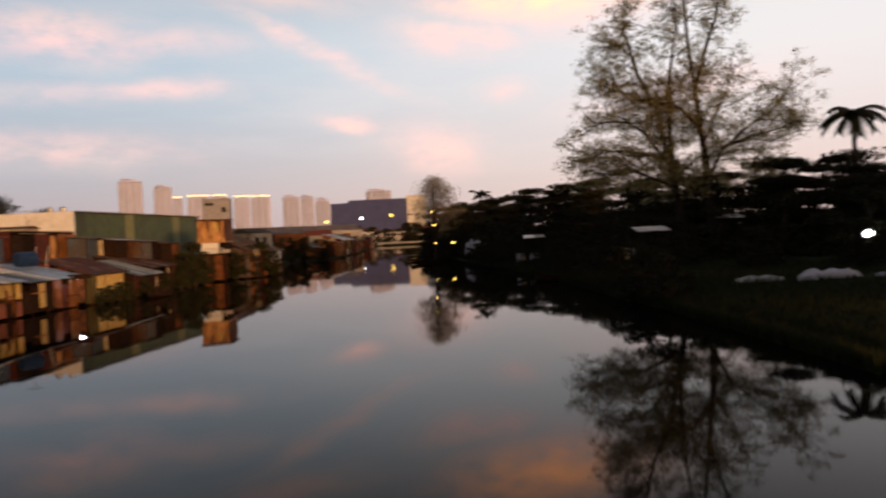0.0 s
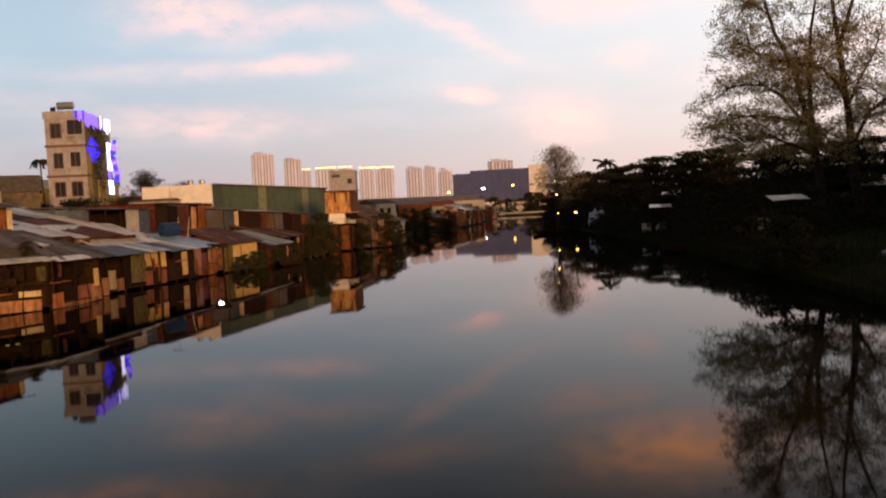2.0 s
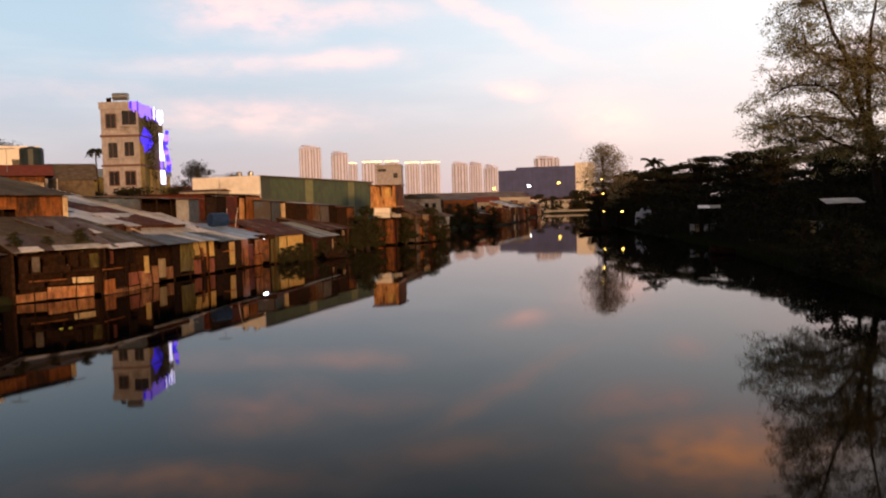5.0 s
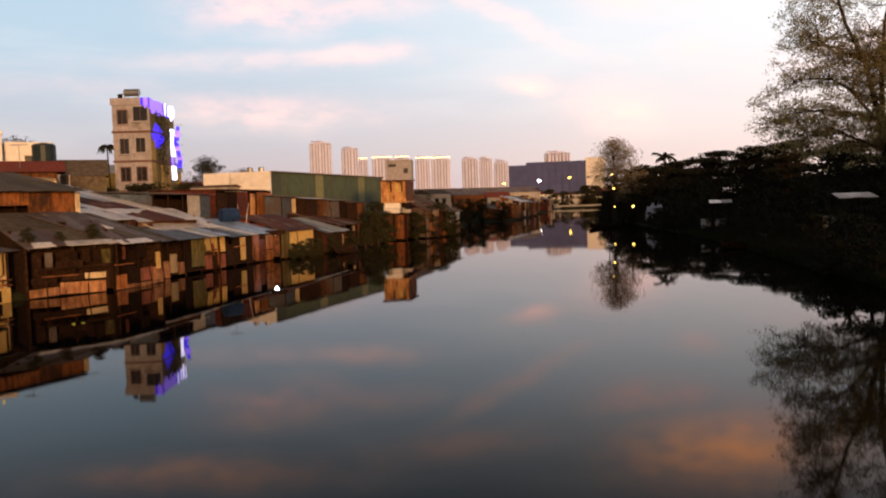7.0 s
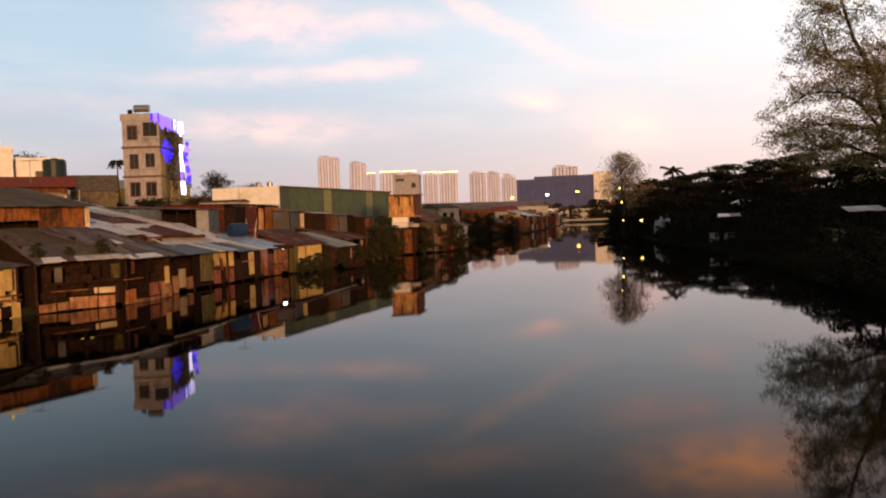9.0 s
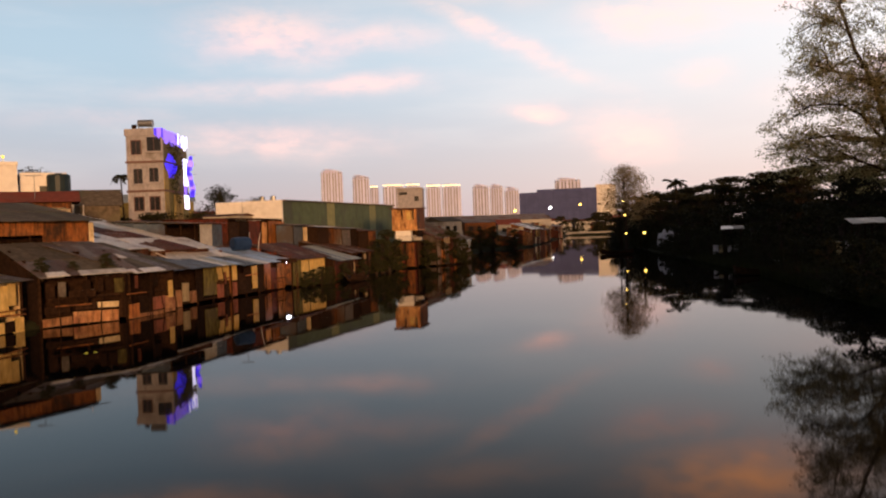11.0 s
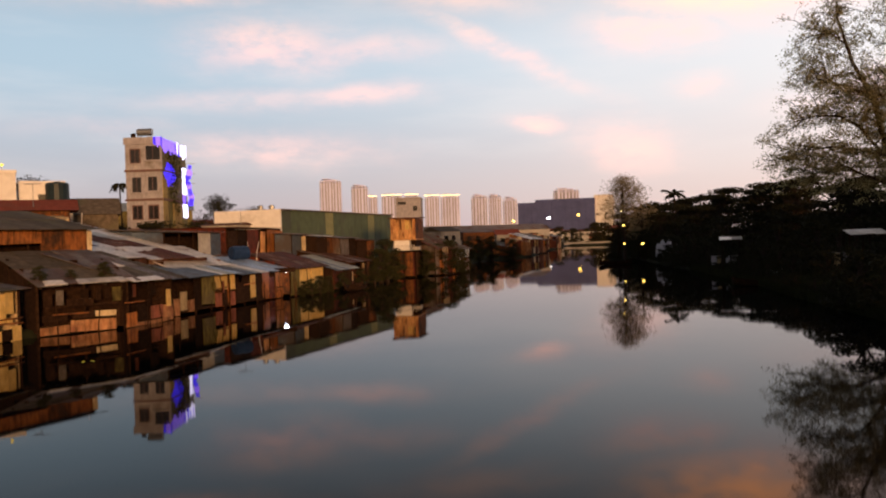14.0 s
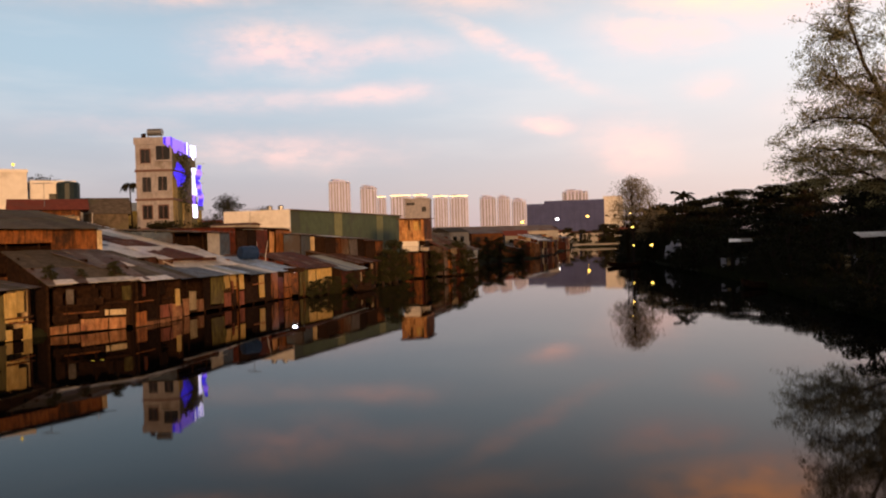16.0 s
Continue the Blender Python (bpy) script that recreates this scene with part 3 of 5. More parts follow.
# near-black panels stand for the dark gaps; slate sheets carry the roof's shadowed part
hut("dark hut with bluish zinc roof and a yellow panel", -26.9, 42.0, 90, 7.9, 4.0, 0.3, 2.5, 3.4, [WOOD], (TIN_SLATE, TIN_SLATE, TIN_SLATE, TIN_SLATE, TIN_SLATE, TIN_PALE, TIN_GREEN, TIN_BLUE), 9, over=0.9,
    spec=[(0.0, 1.2, 0.2, 2.3, WOOD_AND_SHADE), (1.2, 1.9, 0.1, 1.1, PINK_PANEL), (2.0, 2.7, 0.2, 1.5, CLOTH), (2.9, 3.6, 0.1, 0.9, PINK_PANEL), (3.7, 4.6, 0.2, 2.3, WOOD_AND_SHADE), (4.6, 6.1, 0.5, 2.38, OLIVE_PANEL), (6.2, 7.9, 1.25, 2.4, YELLOW_PANEL), (6.2, 7.9, 0.1, 1.22, RED_SHEET)])
# near-black panels stand for the shaded doorways
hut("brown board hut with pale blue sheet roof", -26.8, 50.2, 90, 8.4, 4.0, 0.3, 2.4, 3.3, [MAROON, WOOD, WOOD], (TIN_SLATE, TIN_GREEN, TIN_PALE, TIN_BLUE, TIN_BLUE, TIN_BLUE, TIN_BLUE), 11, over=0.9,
    spec=[(0.0, 0.6, 1.25, 2.3, YELLOW_PANEL), (0.0, 0.6, 0.1, 1.2, RED_SHEET), (0.7, 2.8, 0.2, 2.1, WOOD_AND_SHADE), (3.0, 3.8, 0.3, 2.1, YELLOW_PANEL), (3.8, 4.8, 0.1, 2.25, WOOD_AND_SHADE), (4.8, 6.0, 0.2, 2.2, WOOD_ORANGE), (6.0, 7.0, 0.1, 2.2, MAROON), (7.0, 8.3, 0.1, 2.25, WOOD_ORANGE)])
hut("hut with yellow front and rust-red roof", -26.2, 58.8, 88, 6.3, 3.4, 0.4, 2.35, 3.45, [YELLOW_PANEL], [TIN_RUST, TIN_RUST, TIN_RUST, MAROON], 13, over=0.5,
    spec=[(0.0, 1.5, 0.2, 2.2, OLIVE_PANEL), (1.6, 6.2, 0.4, 2.25, YELLOW_PANEL)], side_mats=[WOOD, MAROON])
hut("dark hut under a plain grey sheet roof", -25.2, 65.4, 90, 5.2, 3.8, 0.4, 1.95, 3.05, [WOOD_AND_SHADE, MAROON], [TIN_GREEN, TIN_SLATE, TIN_GREEN], 15, over=0.5, gaps=0.3)
hut("rust-brown shed behind the bushes", -26.0, 71.0, 88, 5.8, 5.0, 0.5, 2.4, 3.6, [WOOD_AND_SHADE, WOOD, MAROON], [TIN_RUST, TIN], 16, gaps=0.3)
# second row
# the near-black panel below the beam stands for a shaded opening
hut("board hut with low brown roof behind the front row", -33.4, 34.4, 74, 7.6, 6.0, 0.6, 5.5, 6.7, [WOOD_ORANGE, WOOD, WOOD], [FIBRE, FIBRE, FIBRE], 21, over=0.7, gaps=0.1, stilts=False, side_mats=[WOOD],
    spec=[(0.0, 4.5, 4.5, 5.4, WOOD_ORANGE), (0.0, 3.5, 3.0, 4.2, WOOD_AND_SHADE), (3.6, 4.5, 3.3, 4.3, WOOD_ORANGE), (4.5, 6.0, 2.9, 5.45, WOOD), (6.0, 7.45, 2.9, 5.45, WOOD_ORANGE), (7.45, 7.75, 3.9, 5.5, CLOTH), (0.0, 7.5, 0.6, 2.9, WOOD)])
hut("lean-to with pale and rusted roof sheets", -29.6, 40.4, 88, 4.2, 8.0, 0.6, 3.7, 5.2, [TIN_RUST], [TIN_PALE, TIN_GREEN, TIN_PALE, MAROON, TIN_RUST, TIN], 22, stilts=False, sheet=0.9)
hut("lean-to with long grey-green and rust-red roof sheets", -29.6, 45.0, 86, 6.4, 11.0, 0.6, 3.55, 6.2, [TIN_RUST], [TIN_GREEN, TIN_RUST, MAROON, TIN_PALE, MAROON, TIN], 23, stilts=False, sheet=1.1)
hut("lean-to under one white sheet roof", -28.8, 45.6, 90, 7.2, 3.0, 0.6, 3.02, 4.2, [WOOD_AND_SHADE, WOOD], [TIN_PALE], 24, stilts=False, sheet=1.4)
hut("grey tin store with a flat dark roof", -32.5, 51.5, 90, 8.0, 7.0, 0.6, 5.3, 5.7, [TIN_SLATE, TIN_SLATE, CONCRETE], [TIN, FIBRE], 25, stilts=False)
hut("rusty lean-to on the slope", -30.6, 58.0, 90, 6.8, 2.3, 0.6, 3.25, 3.5, [TIN_RUST, WOOD], [TIN_RUST, TIN_RUST, TIN], 26, stilts=False)
# near-black panel: the shaded interior put in as colour
hut("dark maroon sheet-metal house with a lit orange door", -33.0, 61.6, 90, 10.7, 6.2, 0.6, 5.75, 5.85, [MAROON], [TIN_RUST, MAROON], 31, over=0.25, stilts=False,
    spec=[(0, 3.6, 0.6, 5.6, WOOD_AND_SHADE), (3.6, 5.8, 0.6, 5.6, MAROON), (6.1, 7.1, 3.4, 5.5, WOOD_SUNLIT), (5.8, 7.3, 0.6, 3.4, MAROON), (7.3, 10.7, 0.6, 5.6, WOOD_ORANGE)], name="sheet_metal_house")
hut("grey board house with a pitched roof edge", -31.0, 70.2, 90, 4.3, 1.7, 0.6, 5.1, 5.25, [TIN_SLATE], [TIN, FIBRE], 32, stilts=False, name="board_house", side_mats=[TIN_SLATE])
hut("small cream-fronted hut with a porch", -29.3, 72.0, 86, 3.6, 1.5, 0.6, 4.85, 5.0, [WOOD_AND_SHADE, WOOD, WOOD_AND_SHADE, CREAM_PANEL], [TIN_PALE, TIN], 33, stilts=False, gaps=0.3)
hut("small hut with a grey door sheet", -28.2, 75.6, 86, 3.6, 1.8, 0.6, 4.65, 4.8, [TIN, WOOD_AND_SHADE, WOOD_AND_SHADE, MAROON], [TIN_PALE, TIN], 34, stilts=False, gaps=0.3)
hut("maroon plank hut with a rusty roof", -27.8, 79.2, 86, 4.6, 2.0, 0.6, 4.4, 4.6, [MAROON, WOOD_AND_SHADE, WOOD], [TIN_RUST, FIBRE], 35, stilts=False)
hut("dark sheds under a black sloping roof", -22.4, 91.0, 72, 5.5, 5.0, 0.4, 3.3, 5.3, [WOOD, MAROON, TIN, WOOD_ORANGE], [FIBRE, TIN_RUST], 36, gaps=0.3)
leaning = hut("leaning plank shed on tall posts", -21.2, 96.4, 80, 4.6, 4.5, 0.4, 3.1, 4.5, [TIN, WOOD_AND_SHADE, WOOD], [FIBRE, TIN], 37, gaps=0.4)
boxpart("shutter", (3.0, 4.3, -0.16, -0.11, 1.9, 3.0), TIN_BLUE, leaning, "grey-blue sheet shutter", Euler((0.1, 0.06, 0)).to_matrix())
hut("low brown store among the weeds", -29.5, 84.5, 88, 5.0, 4.0, 0.6, 3.6, 4.2, [WOOD], [TIN_RUST], 38, stilts=False)


def balcony_house():
    t = thing("balcony_house", pose(-26.45, 87.4, 0, 0, 0, 6) @ Matrix.Diagonal((0.82, 1, 1, 1)), "narrow two-storey plank house with an orange upper balcony", "house")
    rng = random.Random(4)
    for i in range(7):
        boxpart("wall_board", (0.3 + i * 0.42, 0.3 + i * 0.42 + 0.41, 0.0, 0.05, 0.2, 2.9), rng.choice([MAROON, WOOD, WOOD]), t)
    boxpart("lower_room", (0.3, 3.2, 0.06, 5.0, 0.3, 2.9), WOOD, t)
    for px in (0.2, 1.7, 3.3):
        bm = bmesh.new()
        tube(bm, [(px, -0.3, -1.1), (px, -0.3, 3.0)], [0.09, 0.08], 6)
        part("post", bm, WOOD_AND_SHADE, t)
    boxpart("deck", (0.0, 3.9, -0.7, 5.0, 2.95, 3.1), WOOD_AND_SHADE, t)
    boxpart("middle_wall", (0.35, 2.5, -0.35, 4.8, 3.1, 4.25), WHITE_WALL, t, "white plastered wall")
    boxpart("middle_side", (2.3, 3.3, 0.5, 4.8, 3.1, 4.25), WOOD_AND_SHADE, t)
    boxpart("balcony_floor", (-0.1, 3.5, -0.6, 5.0, 4.25, 4.4), WOOD_SUNLIT, t)
    boxpart("upper_room", (0.0, 3.4, 0.1, 5.0, 4.4, 6.75), WOOD_SUNLIT, t)
    for i in range(9):
        x = 0.0 + i * 0.38
        lo = 4.4
        boxpart("balcony_board", (x, x + 0.35, -0.58, -0.53, lo, 6.65 if i in (0, 1, 4, 8) else 5.45), WOOD_SUNLIT, t)
    for i in (2.1, 2.9):
        boxpart("shutter", (i * 0.9, i * 0.9 + 0.55, 0.02, 0.08, 4.9, 6.4), YELLOW_PANEL, t)
    boxpart("side_board", (3.35, 3.45, -0.5, 5.0, 4.4, 6.7), WOOD, t)
    boxpart("roof", (-0.25, 3.75, -0.85, 5.2, 6.75, 6.87), TIN_RUST, t, turn=Euler((0.03, 0.02, 0)).to_matrix())
    boxpart("rail", (0.3, 3.3, -0.68, -0.63, 3.62, 3.68), PALE_WALL, t)
    for i in range(9):
        boxpart("baluster", (0.35 + i * 0.35, 0.39 + i * 0.35, -0.67, -0.64, 3.1, 3.62), PALE_WALL, t)
    boxpart("step", (2.9, 3.9, -0.6, 0.4, 3.12, 3.5), PALE_WALL, t)


balcony_house()


def plain_house(name, label, m, w, d, h, wall, roof_mat=None, roof_h=0.0, wins=(), eave=0.25, category="house"):
    """A plain house block; its front is local y=0. wins: (x, z, width, height) on the front."""
    t = thing(name, m, label, category)
    boxpart("wall", (0, w, 0, d, 0.4, h), wall, t)
    for x, z, ww, wh in wins:
        f = boxpart("window", (x - 0.08, x + ww + 0.08, -0.06, 0.02, z - 0.08, z + wh + 0.08), wall, t)
        boxpart("pane", (x, x + ww, -0.075, -0.03, z, z + wh), DARK_GLASS, f)
    if roof_h > 0:
        bm = bmesh.new()
        e = eave
        hull(bm, [(-e, -e, h), (w + e, -e, h), (w + e, d + e, h), (-e, d + e, h)], [(-e, d / 2 - 0.05, h + roof_h), (w + e, d / 2 - 0.05, h + roof_h), (w + e, d / 2 + 0.05, h + roof_h), (-e, d / 2 + 0.05, h + roof_h)])
        part("roof", bm, roof_mat, t)
    else:
        boxpart("parapet", (-0.08, w + 0.08, -0.08, d + 0.08, h, h + 0.25), roof_mat or wall, t)
    return t


# warehouse: white gable end, green steel side with paler sheets
def warehouse():
    t = thing("warehouse", pose(-43.4, 79, 0, 0, 0, 0), "long green steel warehouse with a white front wall", "warehouse")
    bm = bmesh.new()
    hull(bm, [(0, 0, 0.4), (7.4, 0, 0.4), (10.4, 30, 0.4), (2, 30, 0.4)], [(0, 0, 7.9), (7.4, 0, 7.75), (10.4, 30, 7.75), (2, 30, 7.9)])
    part("hall", bm, GREEN_SHEET, t)
    boxpart("front_wall", (-0.2, 7.45, -0.25, -0.004, 0.4, 7.95), WHITE_WALL, t, "white rendered front wall")
    for i in range(15):
        y0, y1 = i * 2.0, i * 2.0 + 1.98
        bm = bmesh.new()
        x0, x1 = 7.41 + y0 * 0.1, 7.41 + y1 * 0.1
        lo = [(x0, y0, 0.5), (x0 + 0.04, y0, 0.5), (x1 + 0.04, y1, 0.5), (x1, y1, 0.5)]
        hull(bm, lo, [(p[0], p[1], 7.85) for p in lo])
        part("side_sheet", bm, GREEN_SHEET_PALE if i in (5, 11) else GREEN_SHEET, t)
    bm = bmesh.new()
    hull(bm, [(7.2, -0.1, 7.86), (7.75, -0.1, 7.86), (10.75, 30.1, 7.86), (10.2, 30.1, 7.86)], [(7.2, -0.1, 7.98), (7.75, -0.1, 7.98), (10.75, 30.1, 7.98), (10.2, 30.1, 7.98)])
    part("gutter", bm, TIN, t)
    for x in (4.6, 5.9):
        bm = bmesh.new()
        lathe(bm, [(0.3, 0), (0.32, 0.5), (0.12, 0.6)], 10, (x, 1.0, 7.9))
        part("roof_vent", bm, STEEL, t)


warehouse()
plain_house("low_annexe", "cream annexe with a rusty sheet roof below the warehouse", pose(-43.6, 76.0, 0), 4.2, 2.8, 6.4, PALE_WALL, TIN_RUST, 0.25, [(2.2, 5.4, 1.5, 0.7)])
plain_house("terrace_house", "pale plastered town house with an open roof terrace", pose(-42.3, 143.2, 0, 0, 0, 12), 4.6, 7, 12.0, HOUSE_WALL, HOUSE_WALL, 0, [(0.3, 11.0, 1.5, 0.5), (3.1, 9.8, 0.8, 0.9)])


def tall_house():
    t = thing("tall_house", pose(-56.62, 82.35, 0, 0, 0, 14), "narrow four-storey cream house hung with blue and white lights", "house")
    w, d, h = 4.2, 9.0, 17.0
    boxpart("front_wall", (0, w, 0, 0.25, 0.6, h), HOUSE_WALL, t)
    # side wall: olive-brown of its own, with the side's shade added to the colour
    boxpart("side_wall", (w - 0.25, w, 0.25, d, 0.6, h - 0.3), OLIVE_PANEL, t, "olive-brown side wall, darkened as the shaded side")
    boxpart("corner_strip", (w - 0.02, w + 0.05, 0.0, 1.6, 0.6, 12.4), OCHRE_WALL, t, "ochre corner strip")
    boxpart("far_wall", (0, 0.25, 0.25, d, 0.6, h - 0.3), HOUSE_WALL, t)
    boxpart("rear_wall", (0.25, w - 0.25, d - 0.25, d, 0.6, h - 0.3), HOUSE_WALL, t)
    boxpart("roof_slab", (0.25, w - 0.25, 0.25, d - 0.25, h - 1.2, h - 1.0), CONCRETE, t)
    for z in (9.9, 13.25, 6.5):
        boxpart("band", (-0.12, w + 0.12, -0.14, 0.0, z - 0.1, z + 0.14), TRIM_RED, t)
        boxpart("side_band", (w, w + 0.12, 0.0, d, z - 0.1, z + 0.14), TRIM_RED, t)
    boxpart("parapet", (-0.12, w + 0.12, -0.12, 0.0, h - 0.7, h + 0.1), HOUSE_WALL, t)
    for x, z, ww, wh in ((0.65, 14.2, 1.0, 1.5), (2.4, 14.5, 1.6, 1.6), (0.75, 10.8, 1.0, 1.7), (2.55, 10.95, 1.05, 1.6), (0.75, 7.7, 1.0, 1.5), (2.55, 7.7, 1.05, 1.5), (0.75, 4.4, 1.0, 1.5), (2.55, 4.4, 1.05, 1.5)):
        win = boxpart("window", (x - 0.12, x + ww + 0.12, -0.05, 0.0, z - 0.12, z + wh + 0.12), TRIM_RED if wh < 1.55 else HOUSE_WALL, t)
        boxpart("pane", (x, x + ww, -0.07, -0.02, z, z + wh), DARK_GLASS, win)
        boxpart("mullion", (x + ww / 2 - 0.03, x + ww / 2 + 0.03, -0.09, -0.055, z, z + wh), TRIM_RED, win)
        boxpart("sill", (x - 0.2, x + ww + 0.2, -0.22, 0.0, z - 0.2, z - 0.1), HOUSE_WALL, win)
    # roof-top water tank on its stand
    for px, py in ((1.2, 1.0), (2.4, 1.0), (1.2, 2.0), (2.4, 2.0)):
        boxpart("tank_leg", (px - 0.05, px + 0.05, py - 0.05, py + 0.05, h - 1.0, h + 0.5), STEEL, t)
    bm = bmesh.new()
    tube(bm, [(1.0, 1.5, h + 0.9), (2.7, 1.5, h + 0.9)], [0.42, 0.42], 12)
    part("water_tank", bm, STEEL, t)
    bm = bmesh.new()
    tube(bm, [(0.8, 0.6, h), (0.8, 0.6, h + 0.5), (1.0, 0.8, h + 0.7)], [0.25, 0.3, 0.05], 8)
    part("roof_pot", bm, WOOD_AND_SHADE, t)
    # lights along the roof edge, and down the street corner
    rng = random.Random(8)
    for i in range(22):
        y = 0.15 + i * 0.4
        ma = rng.choice([LED_VIOLET, LED_VIOLET, LED_BLUE]) if i < 12 else rng.choice([LED_WHITE, LED_VIOLET, LED_WHITE, LED_BLUE])
        boxpart("led_strip", (w + 0.02, w + 0.12, y, y + 0.34, h - 0.9 - 0.9 * rng.random(), h + 0.1 - 0.3 * rng.random()), ma, t)
    for i in range(7):
        xx = w - 0.85 + i * 0.14
        boxpart("led_strip", (xx, xx + 0.12, -0.2, -0.13, h - 0.7 - 0.9 * rng.random() * i / 6, h + 0.1), rng.choice([LED_VIOLET, LED_VIOLET, LED_BLUE]), t)
    # a curtain of blue lights, longest in its middle
    for i in range(17):
        u = i / 8 - 1
        k = 1.45 * math.sqrt(max(0.02, 1 - u * u)) * rng.uniform(0.5, 1.15)
        boxpart("light_string", (w + 0.02, w + 0.08, 2.5 + u * 2.1, 2.5 + u * 2.1 + 0.22, 13.0 - k, 13.0 + k * 0.9), LED_BLUE, t, "string of deep blue lights")
    # creeper down the side wall, ochre plaster below it
    nr = np.random.default_rng(4)
    pts = nr.random((900, 3)) * np.array((0.35, 5.6, 7.5)) + np.array((w, 1.0, 8.2))
    keep = np.abs(pts[:, 1] - 3.9 + 0.8 * np.sin(pts[:, 2] * 1.3)) < 0.8 + 0.22 * (pts[:, 2] - 8.2)
    tagged(leaves("creeper", pts[keep], 0.13, LEAF_BUSH, t, nr), "dark creeper hanging down the side wall", kind="stuff")
    boxpart("plaster_strip", (w - 0.02, w + 0.05, 3.4, 6.6, 0.6, 9.6), OCHRE_WALL, t, "ochre plaster strip")
    # a column of white light at the far corner, blue strips on brackets beyond it
    for i in range(15):
        z = 8.0 + i * 0.41
        violet = 9.4 < z < 10.5
        wide = 1.5 if z < 9.4 else (0.8 if violet else 1.0 + 0.35 * math.sin(z * 1.9))
        y0 = d - 1.7 + rng.uniform(-0.12, 0.12)
        boxpart("led_tube", (w + 0.05, w + 0.17, y0, y0 + wide, z, z + 0.43), LED_VIOLET if violet else LED_WHITE, t)
    for i in range(5):
        boxpart("light_bracket", (w - 0.1, w + 1.15, d - 0.16, d - 0.1, 9.8 + i * 1.25, 9.86 + i * 1.25), STEEL, t)
    for i in range(12):
        z = 9.5 + i * 0.42
        x0 = w + 0.22 + 0.16 * math.sin(z * 1.4) + rng.uniform(-0.05, 0.05)
        boxpart("led_strip", (x0, x0 + rng.uniform(0.35, 0.65), d - 0.26, d - 0.17, z, z + rng.uniform(0.45, 0.7)), rng.choice([LED_BLUE, LED_BLUE, LED_VIOLET]), t, turn=Euler((0, rng.uniform(-0.2, 0.2), 0)).to_matrix())


tall_house()
# houses behind the nearest huts
plain_house("white_house", "white flat-roofed house behind the huts", pose(-60.5, 48.5, 0, 0, 0, 42), 13.9, 6.0, 10.9, WHITE_WALL, WHITE_WALL, 0, [(6.8, 8.6, 0.8, 1.0)])
plain_house("low_white_house", "lower cream-white house beside the white one", pose(-51.0, 59.0, 0, 0, 0, 42), 3.6, 5.0, 10.1, WHITE_WALL, WHITE_WALL, 0, [(1.5, 8.2, 0.6, 1.0)])
plain_house("tank_house", "low grey house under the roof tanks", pose(-49.4, 58.2, 0, 0, 0, 42), 3.4, 5.0, 8.2, CONCRETE, CONCRETE, 0)
# brown wall and oversized panes stand for the shade under the roof
cream = plain_house("cream_house", "low cream house with a red tiled roof", pose(-43.8, 49.2, 0, 0, 0, 40), 4.3, 3.6, 7.2, WOOD, TILE_RED, 0.9, [(0.4, 5.2, 1.9, 1.6), (2.9, 5.3, 1.0, 1.5)], eave=0.6)
boxpart("awning", (2.7, 4.2, -0.75, -0.08, 6.35, 6.6), CREAM_PANEL, cream, "pale cloth awning", Euler((0.35, 0, 0)).to_matrix())
# cream pieces stand for the lit bits of the wall
boxpart("wall_panel", (2.0, 2.6, -0.09, -0.01, 4.9, 6.7), CREAM_PANEL, cream)
boxpart("wall_panel", (3.95, 4.25, -0.09, -0.01, 4.9, 6.3), CREAM_PANEL, cream)
plain_house("tin_roof_house", "low house with a pale tin roof by the tall house", pose(-62.0, 88.0, 0, 0, 0, 35), 9.0, 6.0, 9.0, OLIVE_PANEL, TIN_GREEN, 1.2)
plain_house("long_house", "long pinkish house with a grey-brown roof", pose(-62, 248, 0, 0, 0, 38), 44.0, 10.0, 7.0, PALE_WALL, TIN, 1.9, [(4, 4.4, 2.2, 1.5), (11, 4.4, 2.2, 1.5), (19, 4.4, 2.2, 1.5), (28, 4.4, 2.2, 1.5), (37, 4.4, 2.2, 1.5)])
plain_house("row_house", "low pinkish row house with a grey roof", pose(-54, 196, 0, 0, 0, 40), 24.0, 9.0, 4.6, PALE_WALL, TIN, 1.5, [(3, 2.8, 1.6, 1.2), (9, 2.8, 1.6, 1.2), (16, 2.8, 1.6, 1.2)])
plain_house("row_house", "low pinkish row house with a rusty roof", pose(-45, 160, 0, 0, 0, 50), 14.0, 8.0, 4.0, PALE_WALL, TIN_RUST, 1.1, [(3, 2.4, 1.6, 1.2), (9, 2.4, 1.6, 1.2)])
plain_house("mossy_house", "low house with a dark mossy roof beside the tall house", pose(-51.0, 65.2, 0, 0, 0, 37), 4.3, 6.0, 7.6, FIBRE, FIBRE, 1.7)
rg = random.Random(15)
yy = 164.0
while yy < 285:
    w, h = rg.uniform(4, 9) * (1 + (yy - 164) / 200), rg.uniform(3.0, 5.0)
    walls = rg.sample([WOOD, MAROON, PINK_PANEL, CREAM_PANEL, WOOD_ORANGE, RED_SHEET, MAROON], 4)
    hut("small weathered waterside hut far along the bank", bank(LEFT_BANK, yy) - rg.uniform(-1.2, 1.6), yy, rg.uniform(76, 102), w, rg.uniform(4.5, 6.5), rg.uniform(0.4, 0.9), h - rg.uniform(0.2, 0.9), h + rg.uniform(0.2, 1.0),
        walls, rg.sample([TIN_RUST, TIN, TIN_PALE, FIBRE], 2), 50 + int(yy), sheet=1.8, gaps=0.35)
    yy += w + rg.uniform(-0.3, 2.5)
